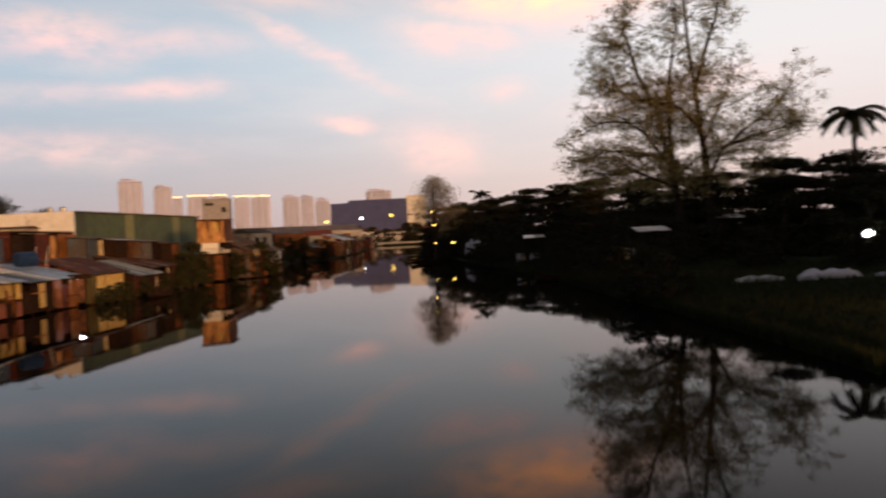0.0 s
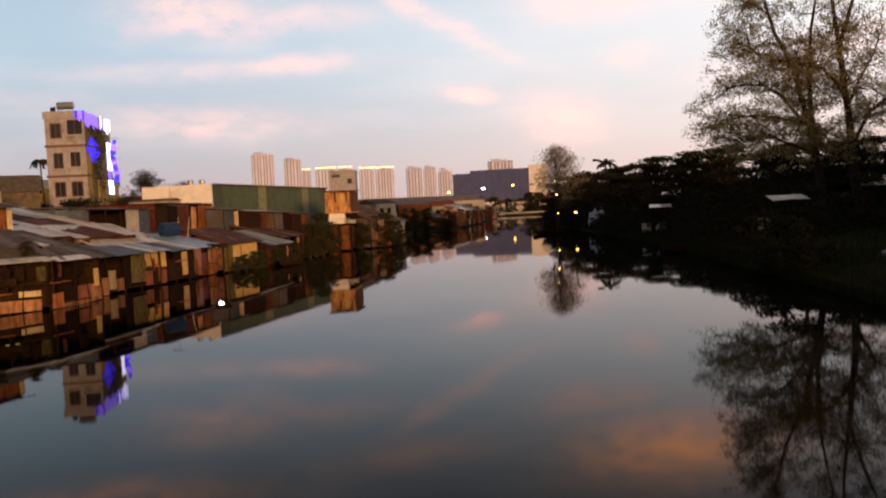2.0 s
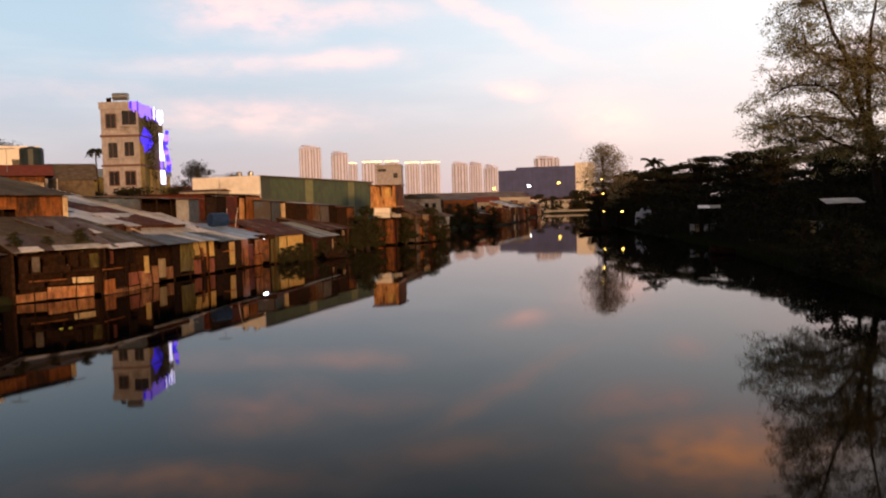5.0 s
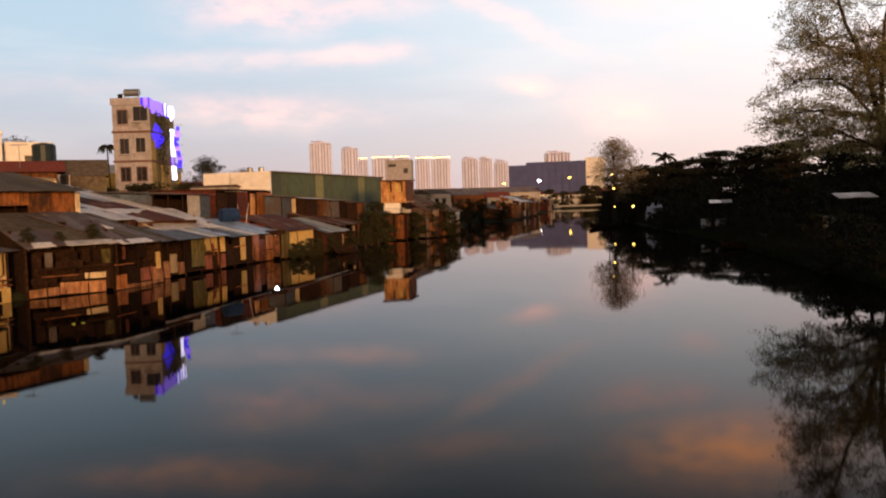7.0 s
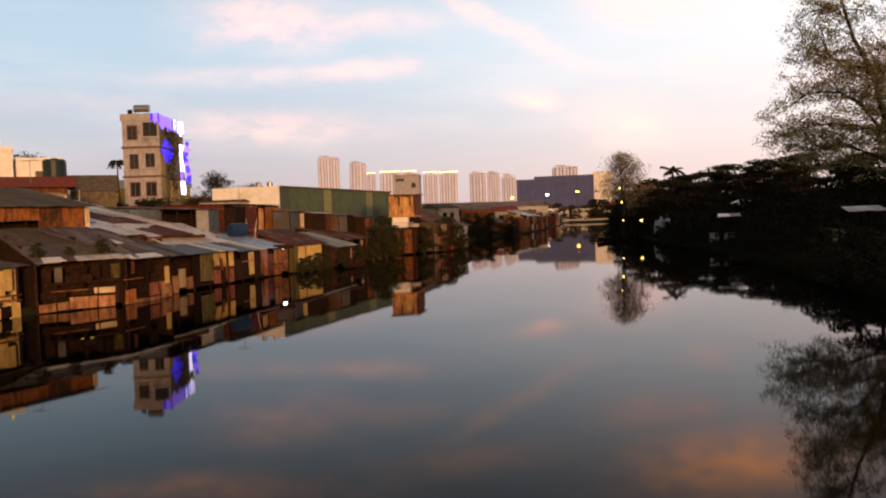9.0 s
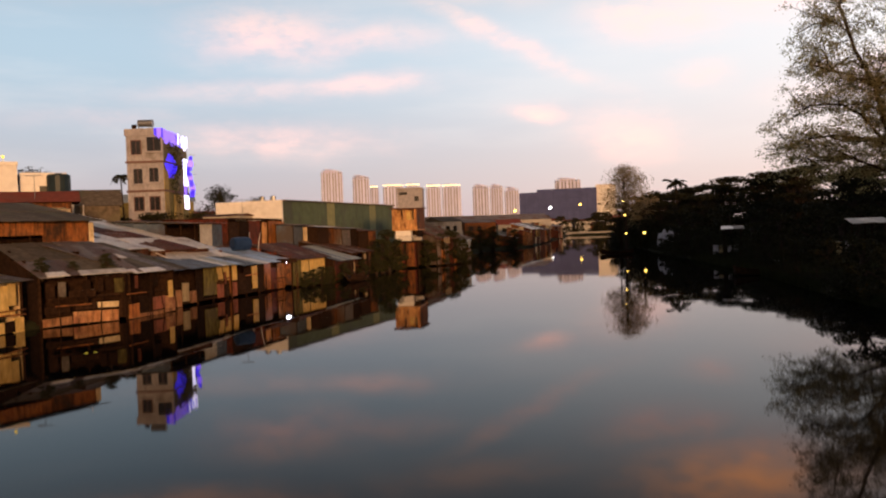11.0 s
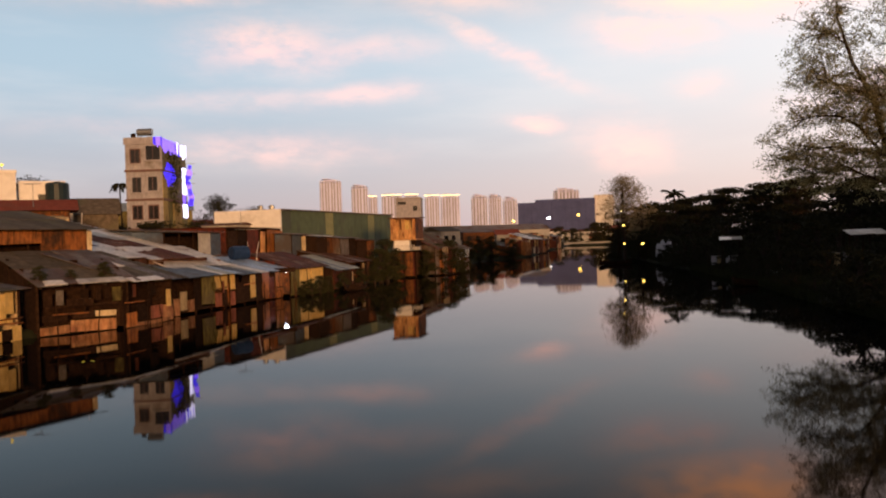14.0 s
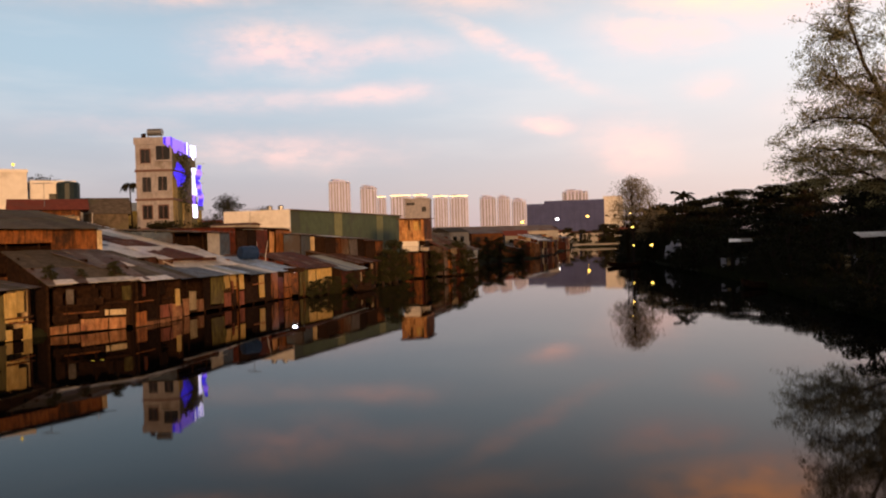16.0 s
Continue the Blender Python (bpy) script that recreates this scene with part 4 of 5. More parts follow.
for i in range(9):
    x, y = -33 - rg.uniform(0, 14), 165 + i * 12 + rg.uniform(-4, 4)
    h = rg.uniform(4.6, 6.2)
    plain_house("back_house", "small house behind the waterside huts", pose(x, y, 0, 0, 0, rg.uniform(20, 60)), rg.uniform(5, 9), 6, h, rg.choice([PALE_WALL, PINK_PANEL, CONCRETE, WOOD]), rg.choice([TIN, TIN_RUST, TILE_RED, FIBRE]), rg.uniform(0.8, 1.5), [(1.0, h - 2.0, 1.2, 1.1), (3.2, h - 2.0, 1.2, 1.1)])


# ---- far city ----
def tower(x, y, w, d, h, rz, piers=6, lit=False):
    t = thing("tower_block", pose(x, y, 0, 0, 0, rz), "pale high-rise apartment tower catching the last light", "tower", "far tower blocks")
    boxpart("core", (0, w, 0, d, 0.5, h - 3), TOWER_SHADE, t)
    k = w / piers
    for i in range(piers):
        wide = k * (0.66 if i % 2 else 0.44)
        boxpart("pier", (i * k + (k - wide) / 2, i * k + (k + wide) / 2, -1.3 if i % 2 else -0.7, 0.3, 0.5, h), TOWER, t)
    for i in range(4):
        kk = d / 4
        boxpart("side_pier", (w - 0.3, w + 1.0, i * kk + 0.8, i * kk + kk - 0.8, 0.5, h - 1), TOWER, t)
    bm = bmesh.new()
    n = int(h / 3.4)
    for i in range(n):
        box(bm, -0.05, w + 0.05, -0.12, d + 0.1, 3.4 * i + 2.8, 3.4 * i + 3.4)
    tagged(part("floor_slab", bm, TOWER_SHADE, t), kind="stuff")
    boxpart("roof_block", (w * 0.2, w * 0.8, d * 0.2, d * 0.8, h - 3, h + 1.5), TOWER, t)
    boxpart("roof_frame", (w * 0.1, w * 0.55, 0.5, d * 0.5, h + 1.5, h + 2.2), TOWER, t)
    if lit:
        boxpart("roof_light_strip", (-0.2, w + 0.8, -1.5, -1.35, h - 0.2, h + 0.7), ROOF_LED, t, "row of warm lights along the roof edge")


for x, y, w, h, p in ((-371, 929, 25, 83, 7), (-335, 942, 19, 75, 5), (-315, 949, 9, 62, 3), (-300, 954, 24, 63, 6), (-273, 962, 16, 63, 5), (-249, 969, 17, 61, 5), (-229.6, 973, 22, 60.5, 6),
                      (-193, 981, 19, 58.5, 5), (-172, 985, 15, 58, 5), (-154.5, 988, 16.5, 54, 5), (-93, 996, 30, 62, 7)):
    tower(x, y, w, 22, h, math.degrees(math.atan2(-x, y)) * 0.9, p, -320 < x < -210)


def block():
    t = thing("unfinished_block", pose(-89, 645, 0, 0, 0, 3), "broad slate-blue apartment block under construction", "building")
    boxpart("body", (0, 61, 0, 20, 0.5, 32.5), SLATE_BLOCK, t)
    boxpart("upper_storey", (14, 61, 1, 19, 32.5, 34.6), SLATE_BLOCK, t)
    for i in range(9):
        boxpart("floor_edge", (-0.3, 61.3, -0.35, 0, 3.4 * i + 3.2, 3.4 * i + 3.55), SLATE_BLOCK, t)
    for i in range(12):
        boxpart("column", (i * 5.3 + 0.2, i * 5.3 + 0.9, -0.5, 0, 0.5, 32.3), SLATE_BLOCK, t)
    bm = bmesh.new()
    tube(bm, [(30, 8, 33), (30, 8, 41)], [0.4, 0.3], 6)
    part("mast", bm, STEEL, t)


block()
plain_house("pale_block", "tall pale apartment building in the sunset light", pose(-31.2, 700, 0), 17.0, 14, 39, WHITE_WALL, WHITE_WALL, 0, [(1.5, 22, 2, 1.6), (8.5, 22, 2, 1.6), (1.5, 14, 2, 1.6), (8.5, 14, 2, 1.6)], category="building")
tagged(boxpart("embankment", (-31, -3, 376, 379, -0.5, 1.5), CONCRETE, None), "pale concrete embankment closing the canal's far end", "wall", kind="structure")
rg = random.Random(77)
for i in range(46):
    y = rg.uniform(400, 560)
    x = -y * rg.uniform(-0.02, 0.36) if i < 34 else -rg.uniform(45, 120)
    if i >= 34:
        y = rg.uniform(150, 330)
    w, h = rg.uniform(8, 16), rg.uniform(4.5, 9)
    plain_house("town_house", "small far town house with a plain roof", pose(x, y, 0, 0, 0, rg.uniform(-10, 25)), w, 8, h, rg.choice([PALE_WALL, PINK_PANEL, CONCRETE, WHITE_WALL]), rg.choice([TIN_RUST, TIN, TILE_RED]), 1.6, [(1.5, h - 2.4, 1.4, 1.3), (w - 3.5, h - 2.4, 1.4, 1.3)])


def street_lamp(x, y, z, ma, size, label):
    t = thing("street_lamp", pose(x, y, 0), label, "street lamp", "street lamps")
    bm = bmesh.new()
    tube(bm, [(0, 0, 0.5), (0, 0, z), (0.6, -0.3, z + 0.2)], [0.07, 0.035, 0.02], 6)
    part("pole", bm, WOOD_AND_SHADE, t)
    bm = bmesh.new()
    bmesh.ops.create_icosphere(bm, subdivisions=2, radius=size, matrix=Matrix.Translation((0.6, -0.3, z - size * 0.4)) @ Matrix.Diagonal((1.2, 1.2, 0.8, 1)))
    part("lamp_head", bm, ma, t)


street_lamp(-62.7, 620, 19.5, LAMP_WHITE, 0.95, "tall street lamp burning white over the far road")
street_lamp(-40.0, 620, 21.0, LAMP_AMBER, 0.8, "tall street lamp burning amber over the far road")
street_lamp(-90.0, 622, 18.2, LAMP_AMBER, 0.9, "tall street lamp burning amber over the far road")
for x, z, s in ((-1.9, 5.5, 0.12), (0.8, 2.8, 0.16), (-1.8, 2.8, 0.09), (-2.1, 7.5, 0.07)):
    street_lamp(x, 121, z, LAMP_AMBER, s, "small amber lamp on a pole by the bank")


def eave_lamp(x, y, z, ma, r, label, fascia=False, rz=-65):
    """A bulb under a dish; an added board can hide it from the camera, so that it shows in the water alone."""
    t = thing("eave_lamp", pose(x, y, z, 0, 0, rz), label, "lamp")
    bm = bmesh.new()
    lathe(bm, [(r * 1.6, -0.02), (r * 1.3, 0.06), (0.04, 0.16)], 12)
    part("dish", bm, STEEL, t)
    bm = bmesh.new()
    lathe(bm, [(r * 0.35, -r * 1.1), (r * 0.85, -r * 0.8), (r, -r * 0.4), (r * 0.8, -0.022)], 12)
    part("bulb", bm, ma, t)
    # made-up board, turned to the camera: blocks the direct view, not the reflection
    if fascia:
        boxpart("fascia", (1.2, 1.23, -5 * r, 5 * r, -0.12, 0.2), WOOD_AND_SHADE, t)


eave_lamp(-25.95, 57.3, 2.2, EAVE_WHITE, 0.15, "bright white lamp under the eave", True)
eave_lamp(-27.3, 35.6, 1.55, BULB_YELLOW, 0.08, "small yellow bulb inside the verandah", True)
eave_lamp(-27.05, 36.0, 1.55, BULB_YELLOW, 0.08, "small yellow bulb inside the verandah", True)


def roof_lamp(x, y, z):
    t = thing("roof_lamp", pose(x, y, z), "small amber lamp on a short pole on the white house roof", "lamp")
    bm = bmesh.new()
    tube(bm, [(0, 0, 0), (0, 0, 0.45)], [0.04, 0.03], 6)
    part("pole", bm, STEEL, t)
    bm = bmesh.new()
    bmesh.ops.create_icosphere(bm, subdivisions=2, radius=0.13, matrix=Matrix.Translation((0, 0, 0.5)))
    part("globe", bm, BULB_YELLOW, t)


roof_lamp(-51.6, 57.9, 11.15)
street_lamp(27.3, 53.4, 2.9, LAMP_WHITE, 0.3, "low white lamp beside the path on the grassy bank")


# ---- trees ----
def limb_points(rng, start, direction, length, n=5, wander=0.25, droop=0.0):
    p, d, out = Vector(start), Vector(direction).normalized(), [Vector(start)]
    for i in range(n):
        d = (d + Vector((rng.uniform(-1, 1), rng.uniform(-1, 1), rng.uniform(-1, 1))) * wander + Vector((0, 0, -droop))).normalized()
        p = p + d * (length / n)
        out.append(p.copy())
    return out


def big_tree():
    t = thing("riverside_tree", pose(22.8, 71.7, -1.38) @ Matrix.Scale(1.63, 4), "tall two-stemmed tree with feathery thin foliage on the bank", "tree")
    rng, nr = random.Random(12), np.random.default_rng(12)
    stems = [
        ([(-0.6, 0.2, 1.15), (-0.8, 0.1, 1.9), (-1.1, 0.1, 4.7), (-1.6, 0.3, 7.4), (-2.1, 0.4, 9.8), (-2.9, 0.6, 11.6), (-3.5, 0.9, 14.0), (-3.4, 1.2, 16.0)], 0.30),
        ([(-1.15, 0.1, 5.2), (-1.4, 0.0, 7.3), (-1.5, -0.2, 9.4), (-1.4, -0.3, 11.4), (-1.0, -0.4, 13.8), (-1.3, -0.4, 16.5)], 0.20),
        ([(0.75, -0.5, 1.15), (0.65, -0.4, 1.6), (0.6, -0.4, 2.9), (0.4, -0.3, 5.2), (0.3, -0.3, 7.2), (0.1, -0.2, 9.0), (0.0, -0.2, 10.4), (-0.3, -0.1, 13.0), (-0.4, 0.0, 15.5), (-0.2, 0.2, 18.5)], 0.36),
        ([(0.0, -0.2, 10.6), (0.5, -0.3, 12.4), (1.2, -0.4, 14.4), (1.6, -0.4, 16.6)], 0.16),
        ([(0.2, -0.3, 8.2), (-1.0, -0.8, 9.4), (-2.4, -0.6, 9.9), (-3.6, -0.4, 10.1), (-4.4, -0.2, 10.9)], 0.15),
        ([(-1.8, 0.2, 7.0), (-2.9, -0.2, 8.3), (-3.8, -0.2, 8.9), (-4.8, 0.1, 9.0), (-5.8, 0.4, 8.8)], 0.12),
        ([(-1.6, 0.1, 6.8), (-3.0, -0.8, 7.1), (-4.4, -1.0, 7.3), (-5.8, -0.6, 7.2), (-6.4, -0.5, 6.7)], 0.12),
        ([(-1.2, 0.0, 5.2), (-2.2, -1.2, 5.5), (-3.6, -1.3, 6.1), (-5.0, -1.0, 6.1), (-6.0, -0.6, 5.6)], 0.11),
        ([(0.4, -0.3, 5.4), (1.4, 0.3, 7.1), (2.7, 0.0, 8.3), (4.2, -0.7, 9.4), (4.9, -1.0, 10.6)], 0.14),
        ([(1.4, 0.3, 7.3), (3.0, -0.3, 7.9), (4.6, -0.8, 8.2), (5.6, -1.2, 8.5)], 0.10),
        ([(0.3, -0.3, 7.6), (1.2, 0.6, 9.0), (2.0, 1.0, 10.2), (2.6, 1.2, 11.8)], 0.11),
        ([(0.5, -0.3, 4.4), (-0.6, -0.6, 5.2), (-1.4, -0.9, 5.9), (-2.2, -1.4, 6.9)], 0.09),
        ([(0.5, -0.4, 3.6), (1.7, -0.6, 4.8), (2.6, -0.9, 5.6), (3.6, -1.0, 6.3)], 0.10),
        ([(-2.0, 0.4, 9.6), (-3.2, 1.2, 10.6), (-4.2, 1.6, 11.0), (-4.6, 1.9, 11.7)], 0.09),
        ([(-3.1, 0.8, 12.6), (-3.9, 0.6, 13.2), (-4.4, 0.5, 13.3)], 0.06),
    ]
    tips = []
    for pts, r in stems:
        bm = bmesh.new()
        n = len(pts)
        rad = [max(0.025, r * 0.78 * (1 - 0.88 * i / (n - 1))) for i in range(n)]
        tube(bm, pts, rad, 8)
        part("trunk" if r > 0.25 else "limb", bm, BARK, t)
        for i in range(1, n):
            a, b = Vector(pts[i - 1]), Vector(pts[i])
            if b.z < 5.2:
                continue
            for k in range(7 if r < 0.25 else 5):
                tips.append((a.lerp(b, rng.random()), (b - a).normalized(), rad[i]))
    bm, centres = bmesh.new(), []
    for p, d, r in tips:
        side = Vector((rng.uniform(-1, 1), rng.uniform(-1, 1), rng.uniform(-0.35, 0.7))).normalized()
        ln = rng.uniform(0.9, 2.2)
        pts = limb_points(rng, p, d * 0.5 + side, ln, 4, 0.3, 0.02)
        tube(bm, pts, [0.028, 0.022, 0.016, 0.012, 0.007], 4)
        for q in pts[1:]:
            for k in range(3):
                s = Vector((rng.uniform(-1, 1), rng.uniform(-1, 1), rng.uniform(-0.5, 0.6)))
                tw = limb_points(rng, q, s, rng.uniform(0.5, 1.1), 3, 0.3, 0.05)
                tube(bm, tw, [0.009, 0.007, 0.005, 0.004], 3)
                m = rng.choice((0, 12, 24, 48))
                c = np.array(tw[2]) * 0.5 + np.array(tw[3]) * 0.5
                centres.append(nr.normal(size=(m, 3)) * np.array((0.17, 0.17, 0.11)) + c)
    tagged(part("twig", bm, BARK, t), kind="stuff")
    tagged(leaves("crown", np.concatenate(centres), 0.05, LEAF_TREE, t, nr), "thin olive-green foliage", kind="stuff")


big_tree()


def leafy_tree(height, spread, seed, ma=LEAF_DARK, leaf=0.16, clumps=38, per=150, low=0.25, name="bank_tree", label="dense dark bank tree, some added unseen to cast shade", flat=0.55, tiers=0, thick=1.0):
    """A tree with a short trunk, limbs and a lumpy crown of many leaves in flat sprays."""
    rng, nr = random.Random(seed), np.random.default_rng(seed)
    t = thing(name, pose(0, 0, 0), label, "tree", "trees on the bank")
    bm = bmesh.new()
    tube(bm, [(0, 0, -0.3), (0.1, 0, height * 0.25), (0.2 * rng.uniform(-1, 1), 0.1, height * 0.55), (0, 0, height * 0.85)], [0.3, 0.22, 0.14, 0.04], 7)
    part("trunk", bm, BARK, t)
    limbs, cs = bmesh.new(), []
    for i in range(clumps):
        a, k = rng.uniform(0, math.tau), rng.random() ** 0.6
        z = height * rng.uniform(low, 1.0)
        shape = math.sin(min(1.0, (z / height - low) / (1 - low) * 0.8 + 0.2) * math.pi) ** 0.6
        c = Vector((math.cos(a) * spread * k * shape, math.sin(a) * spread * k * shape, z))
        tube(limbs, [(0, 0, z * 0.6), c * 0.6 + Vector((0, 0, z * 0.3)), c], [0.07 * thick, 0.05 * thick, 0.02 * thick], 4)
        s = rng.uniform(0.5, 1.0) * spread * 0.28
        if tiers:
            u = rng.randrange(tiers) / (tiers - 1)
            z = height * (low + (0.97 - low) * u) + rng.uniform(-0.18, 0.18)
            reach = spread * (1.1 - 0.75 * u) * (0.75 + 0.35 * math.sin(a * 3 + u * 9))
            c = Vector((math.cos(a) * reach * k, math.sin(a) * reach * k, z + 0.1 * reach * k))
            s = rng.uniform(0.6, 1.1) * spread * 0.25
        g = nr.normal(size=(per, 3))
        g *= np.minimum(1, 1.5 / np.linalg.norm(g, axis=1))[:, None]
        cs.append(g * np.array((s, s, s * (1 - flat))) * 1.15 + np.array(c))
    tagged(part("limb", limbs, BARK, t), kind="stuff")
    tagged(leaves("crown", np.concatenate(cs), leaf, ma, t, nr, 1.9, 0.3), kind="stuff")
    return t


def plant(make, spots, label=""):
    """The first one stands at the first spot, the copies at the rest: x, y, z, turn, scale."""
    first = make
    for i, (x, y, z, rz, s) in enumerate(spots):
        m = pose(x, y, z, 0, 0, rz) @ Matrix.Diagonal((s, s, s, 1))
        if i == 0:
            first.matrix_basis = m
        else:
            o = first.copy()
            scene.collection.objects.link(o)
            o.matrix_basis = m
            for c in first.children:
                cc = c.copy()
                scene.collection.objects.link(cc)
                cc.parent = o


rg = random.Random(5)
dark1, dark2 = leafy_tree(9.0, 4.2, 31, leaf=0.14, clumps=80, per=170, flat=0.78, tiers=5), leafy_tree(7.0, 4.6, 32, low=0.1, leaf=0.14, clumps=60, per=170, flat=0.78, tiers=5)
bush = leafy_tree(2.6, 1.7, 33, LEAF_DARK, 0.10, 22, 130, 0.0, "bank_bush", "low dark bush by the water, some added unseen to cast shade")
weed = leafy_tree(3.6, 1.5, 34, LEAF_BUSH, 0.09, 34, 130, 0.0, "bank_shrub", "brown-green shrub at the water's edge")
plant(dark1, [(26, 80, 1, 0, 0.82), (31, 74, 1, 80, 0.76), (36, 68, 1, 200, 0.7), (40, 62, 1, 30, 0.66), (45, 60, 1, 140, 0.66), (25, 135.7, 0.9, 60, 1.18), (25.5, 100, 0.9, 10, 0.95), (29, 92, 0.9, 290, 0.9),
              (10.9, 169, 0.8, 100, 1.1), (17.9, 163.8, 0.9, 220, 1.25), (23.7, 156.2, 0.8, 33, 1.28), (29.4, 151, 1, 140, 1.31), (14.7, 176.6, 1, 250, 1.16), (35, 86, 1, 77, 0.85), (42, 76, 1, 20, 0.74), (7, 186.9, 0.8, 280, 0.98), (1.0, 176, 0.8, 80, 0.98), (33, 62, 1, 111, 0.74), (27, 63, 1, 11, 0.82), (31, 67, 1, 61, 0.8), (36, 61, 1, 161, 0.68), (29, 82, 1, 261, 0.86), (39, 66, 1, 311, 0.7), (30, 59, 1, 211, 0.74), (44, 66, 1, 5, 0.7),
              # out of view: added only to keep the low sun off the right bank
              (42, 14, 1, 40, 1.3), (51, 8, 1, 150, 1.4), (35, 26, 1, 80, 1.1), (40, 26, 1, 0, 1.5), (46, 30, 1, 70, 1.6), (53, 25, 1, 130, 1.7), (59, 30, 1, 200, 1.8), (65, 26, 1, 260, 1.9), (71, 31, 1, 310, 1.9), (77, 26, 1, 20, 2.0), (83, 30, 1, 90, 2.0), (90, 26, 1, 10, 2.0), (97, 30, 1, 50, 2.0)])
# (28, 16) to (52, 29) are unseen trees, added as sun blockers
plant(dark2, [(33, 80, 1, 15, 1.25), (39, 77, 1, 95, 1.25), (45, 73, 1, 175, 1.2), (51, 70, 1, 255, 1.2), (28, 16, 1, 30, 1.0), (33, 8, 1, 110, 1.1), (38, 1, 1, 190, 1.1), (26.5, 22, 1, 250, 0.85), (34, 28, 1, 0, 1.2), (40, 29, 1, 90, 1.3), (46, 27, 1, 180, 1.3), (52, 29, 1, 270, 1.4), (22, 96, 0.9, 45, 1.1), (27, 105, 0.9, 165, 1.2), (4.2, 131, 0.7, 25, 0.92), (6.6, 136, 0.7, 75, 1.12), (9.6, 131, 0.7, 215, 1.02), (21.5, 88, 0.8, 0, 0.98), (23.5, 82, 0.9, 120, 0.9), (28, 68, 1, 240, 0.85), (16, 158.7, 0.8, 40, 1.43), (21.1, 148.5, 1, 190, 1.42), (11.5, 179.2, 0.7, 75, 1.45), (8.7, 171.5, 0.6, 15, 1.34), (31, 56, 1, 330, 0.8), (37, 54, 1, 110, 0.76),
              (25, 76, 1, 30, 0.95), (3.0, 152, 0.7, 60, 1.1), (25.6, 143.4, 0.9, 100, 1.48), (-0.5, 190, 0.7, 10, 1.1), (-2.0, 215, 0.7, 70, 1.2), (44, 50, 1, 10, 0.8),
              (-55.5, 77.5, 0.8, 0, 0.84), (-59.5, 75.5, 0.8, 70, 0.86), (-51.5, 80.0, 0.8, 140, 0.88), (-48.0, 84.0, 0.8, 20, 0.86)])
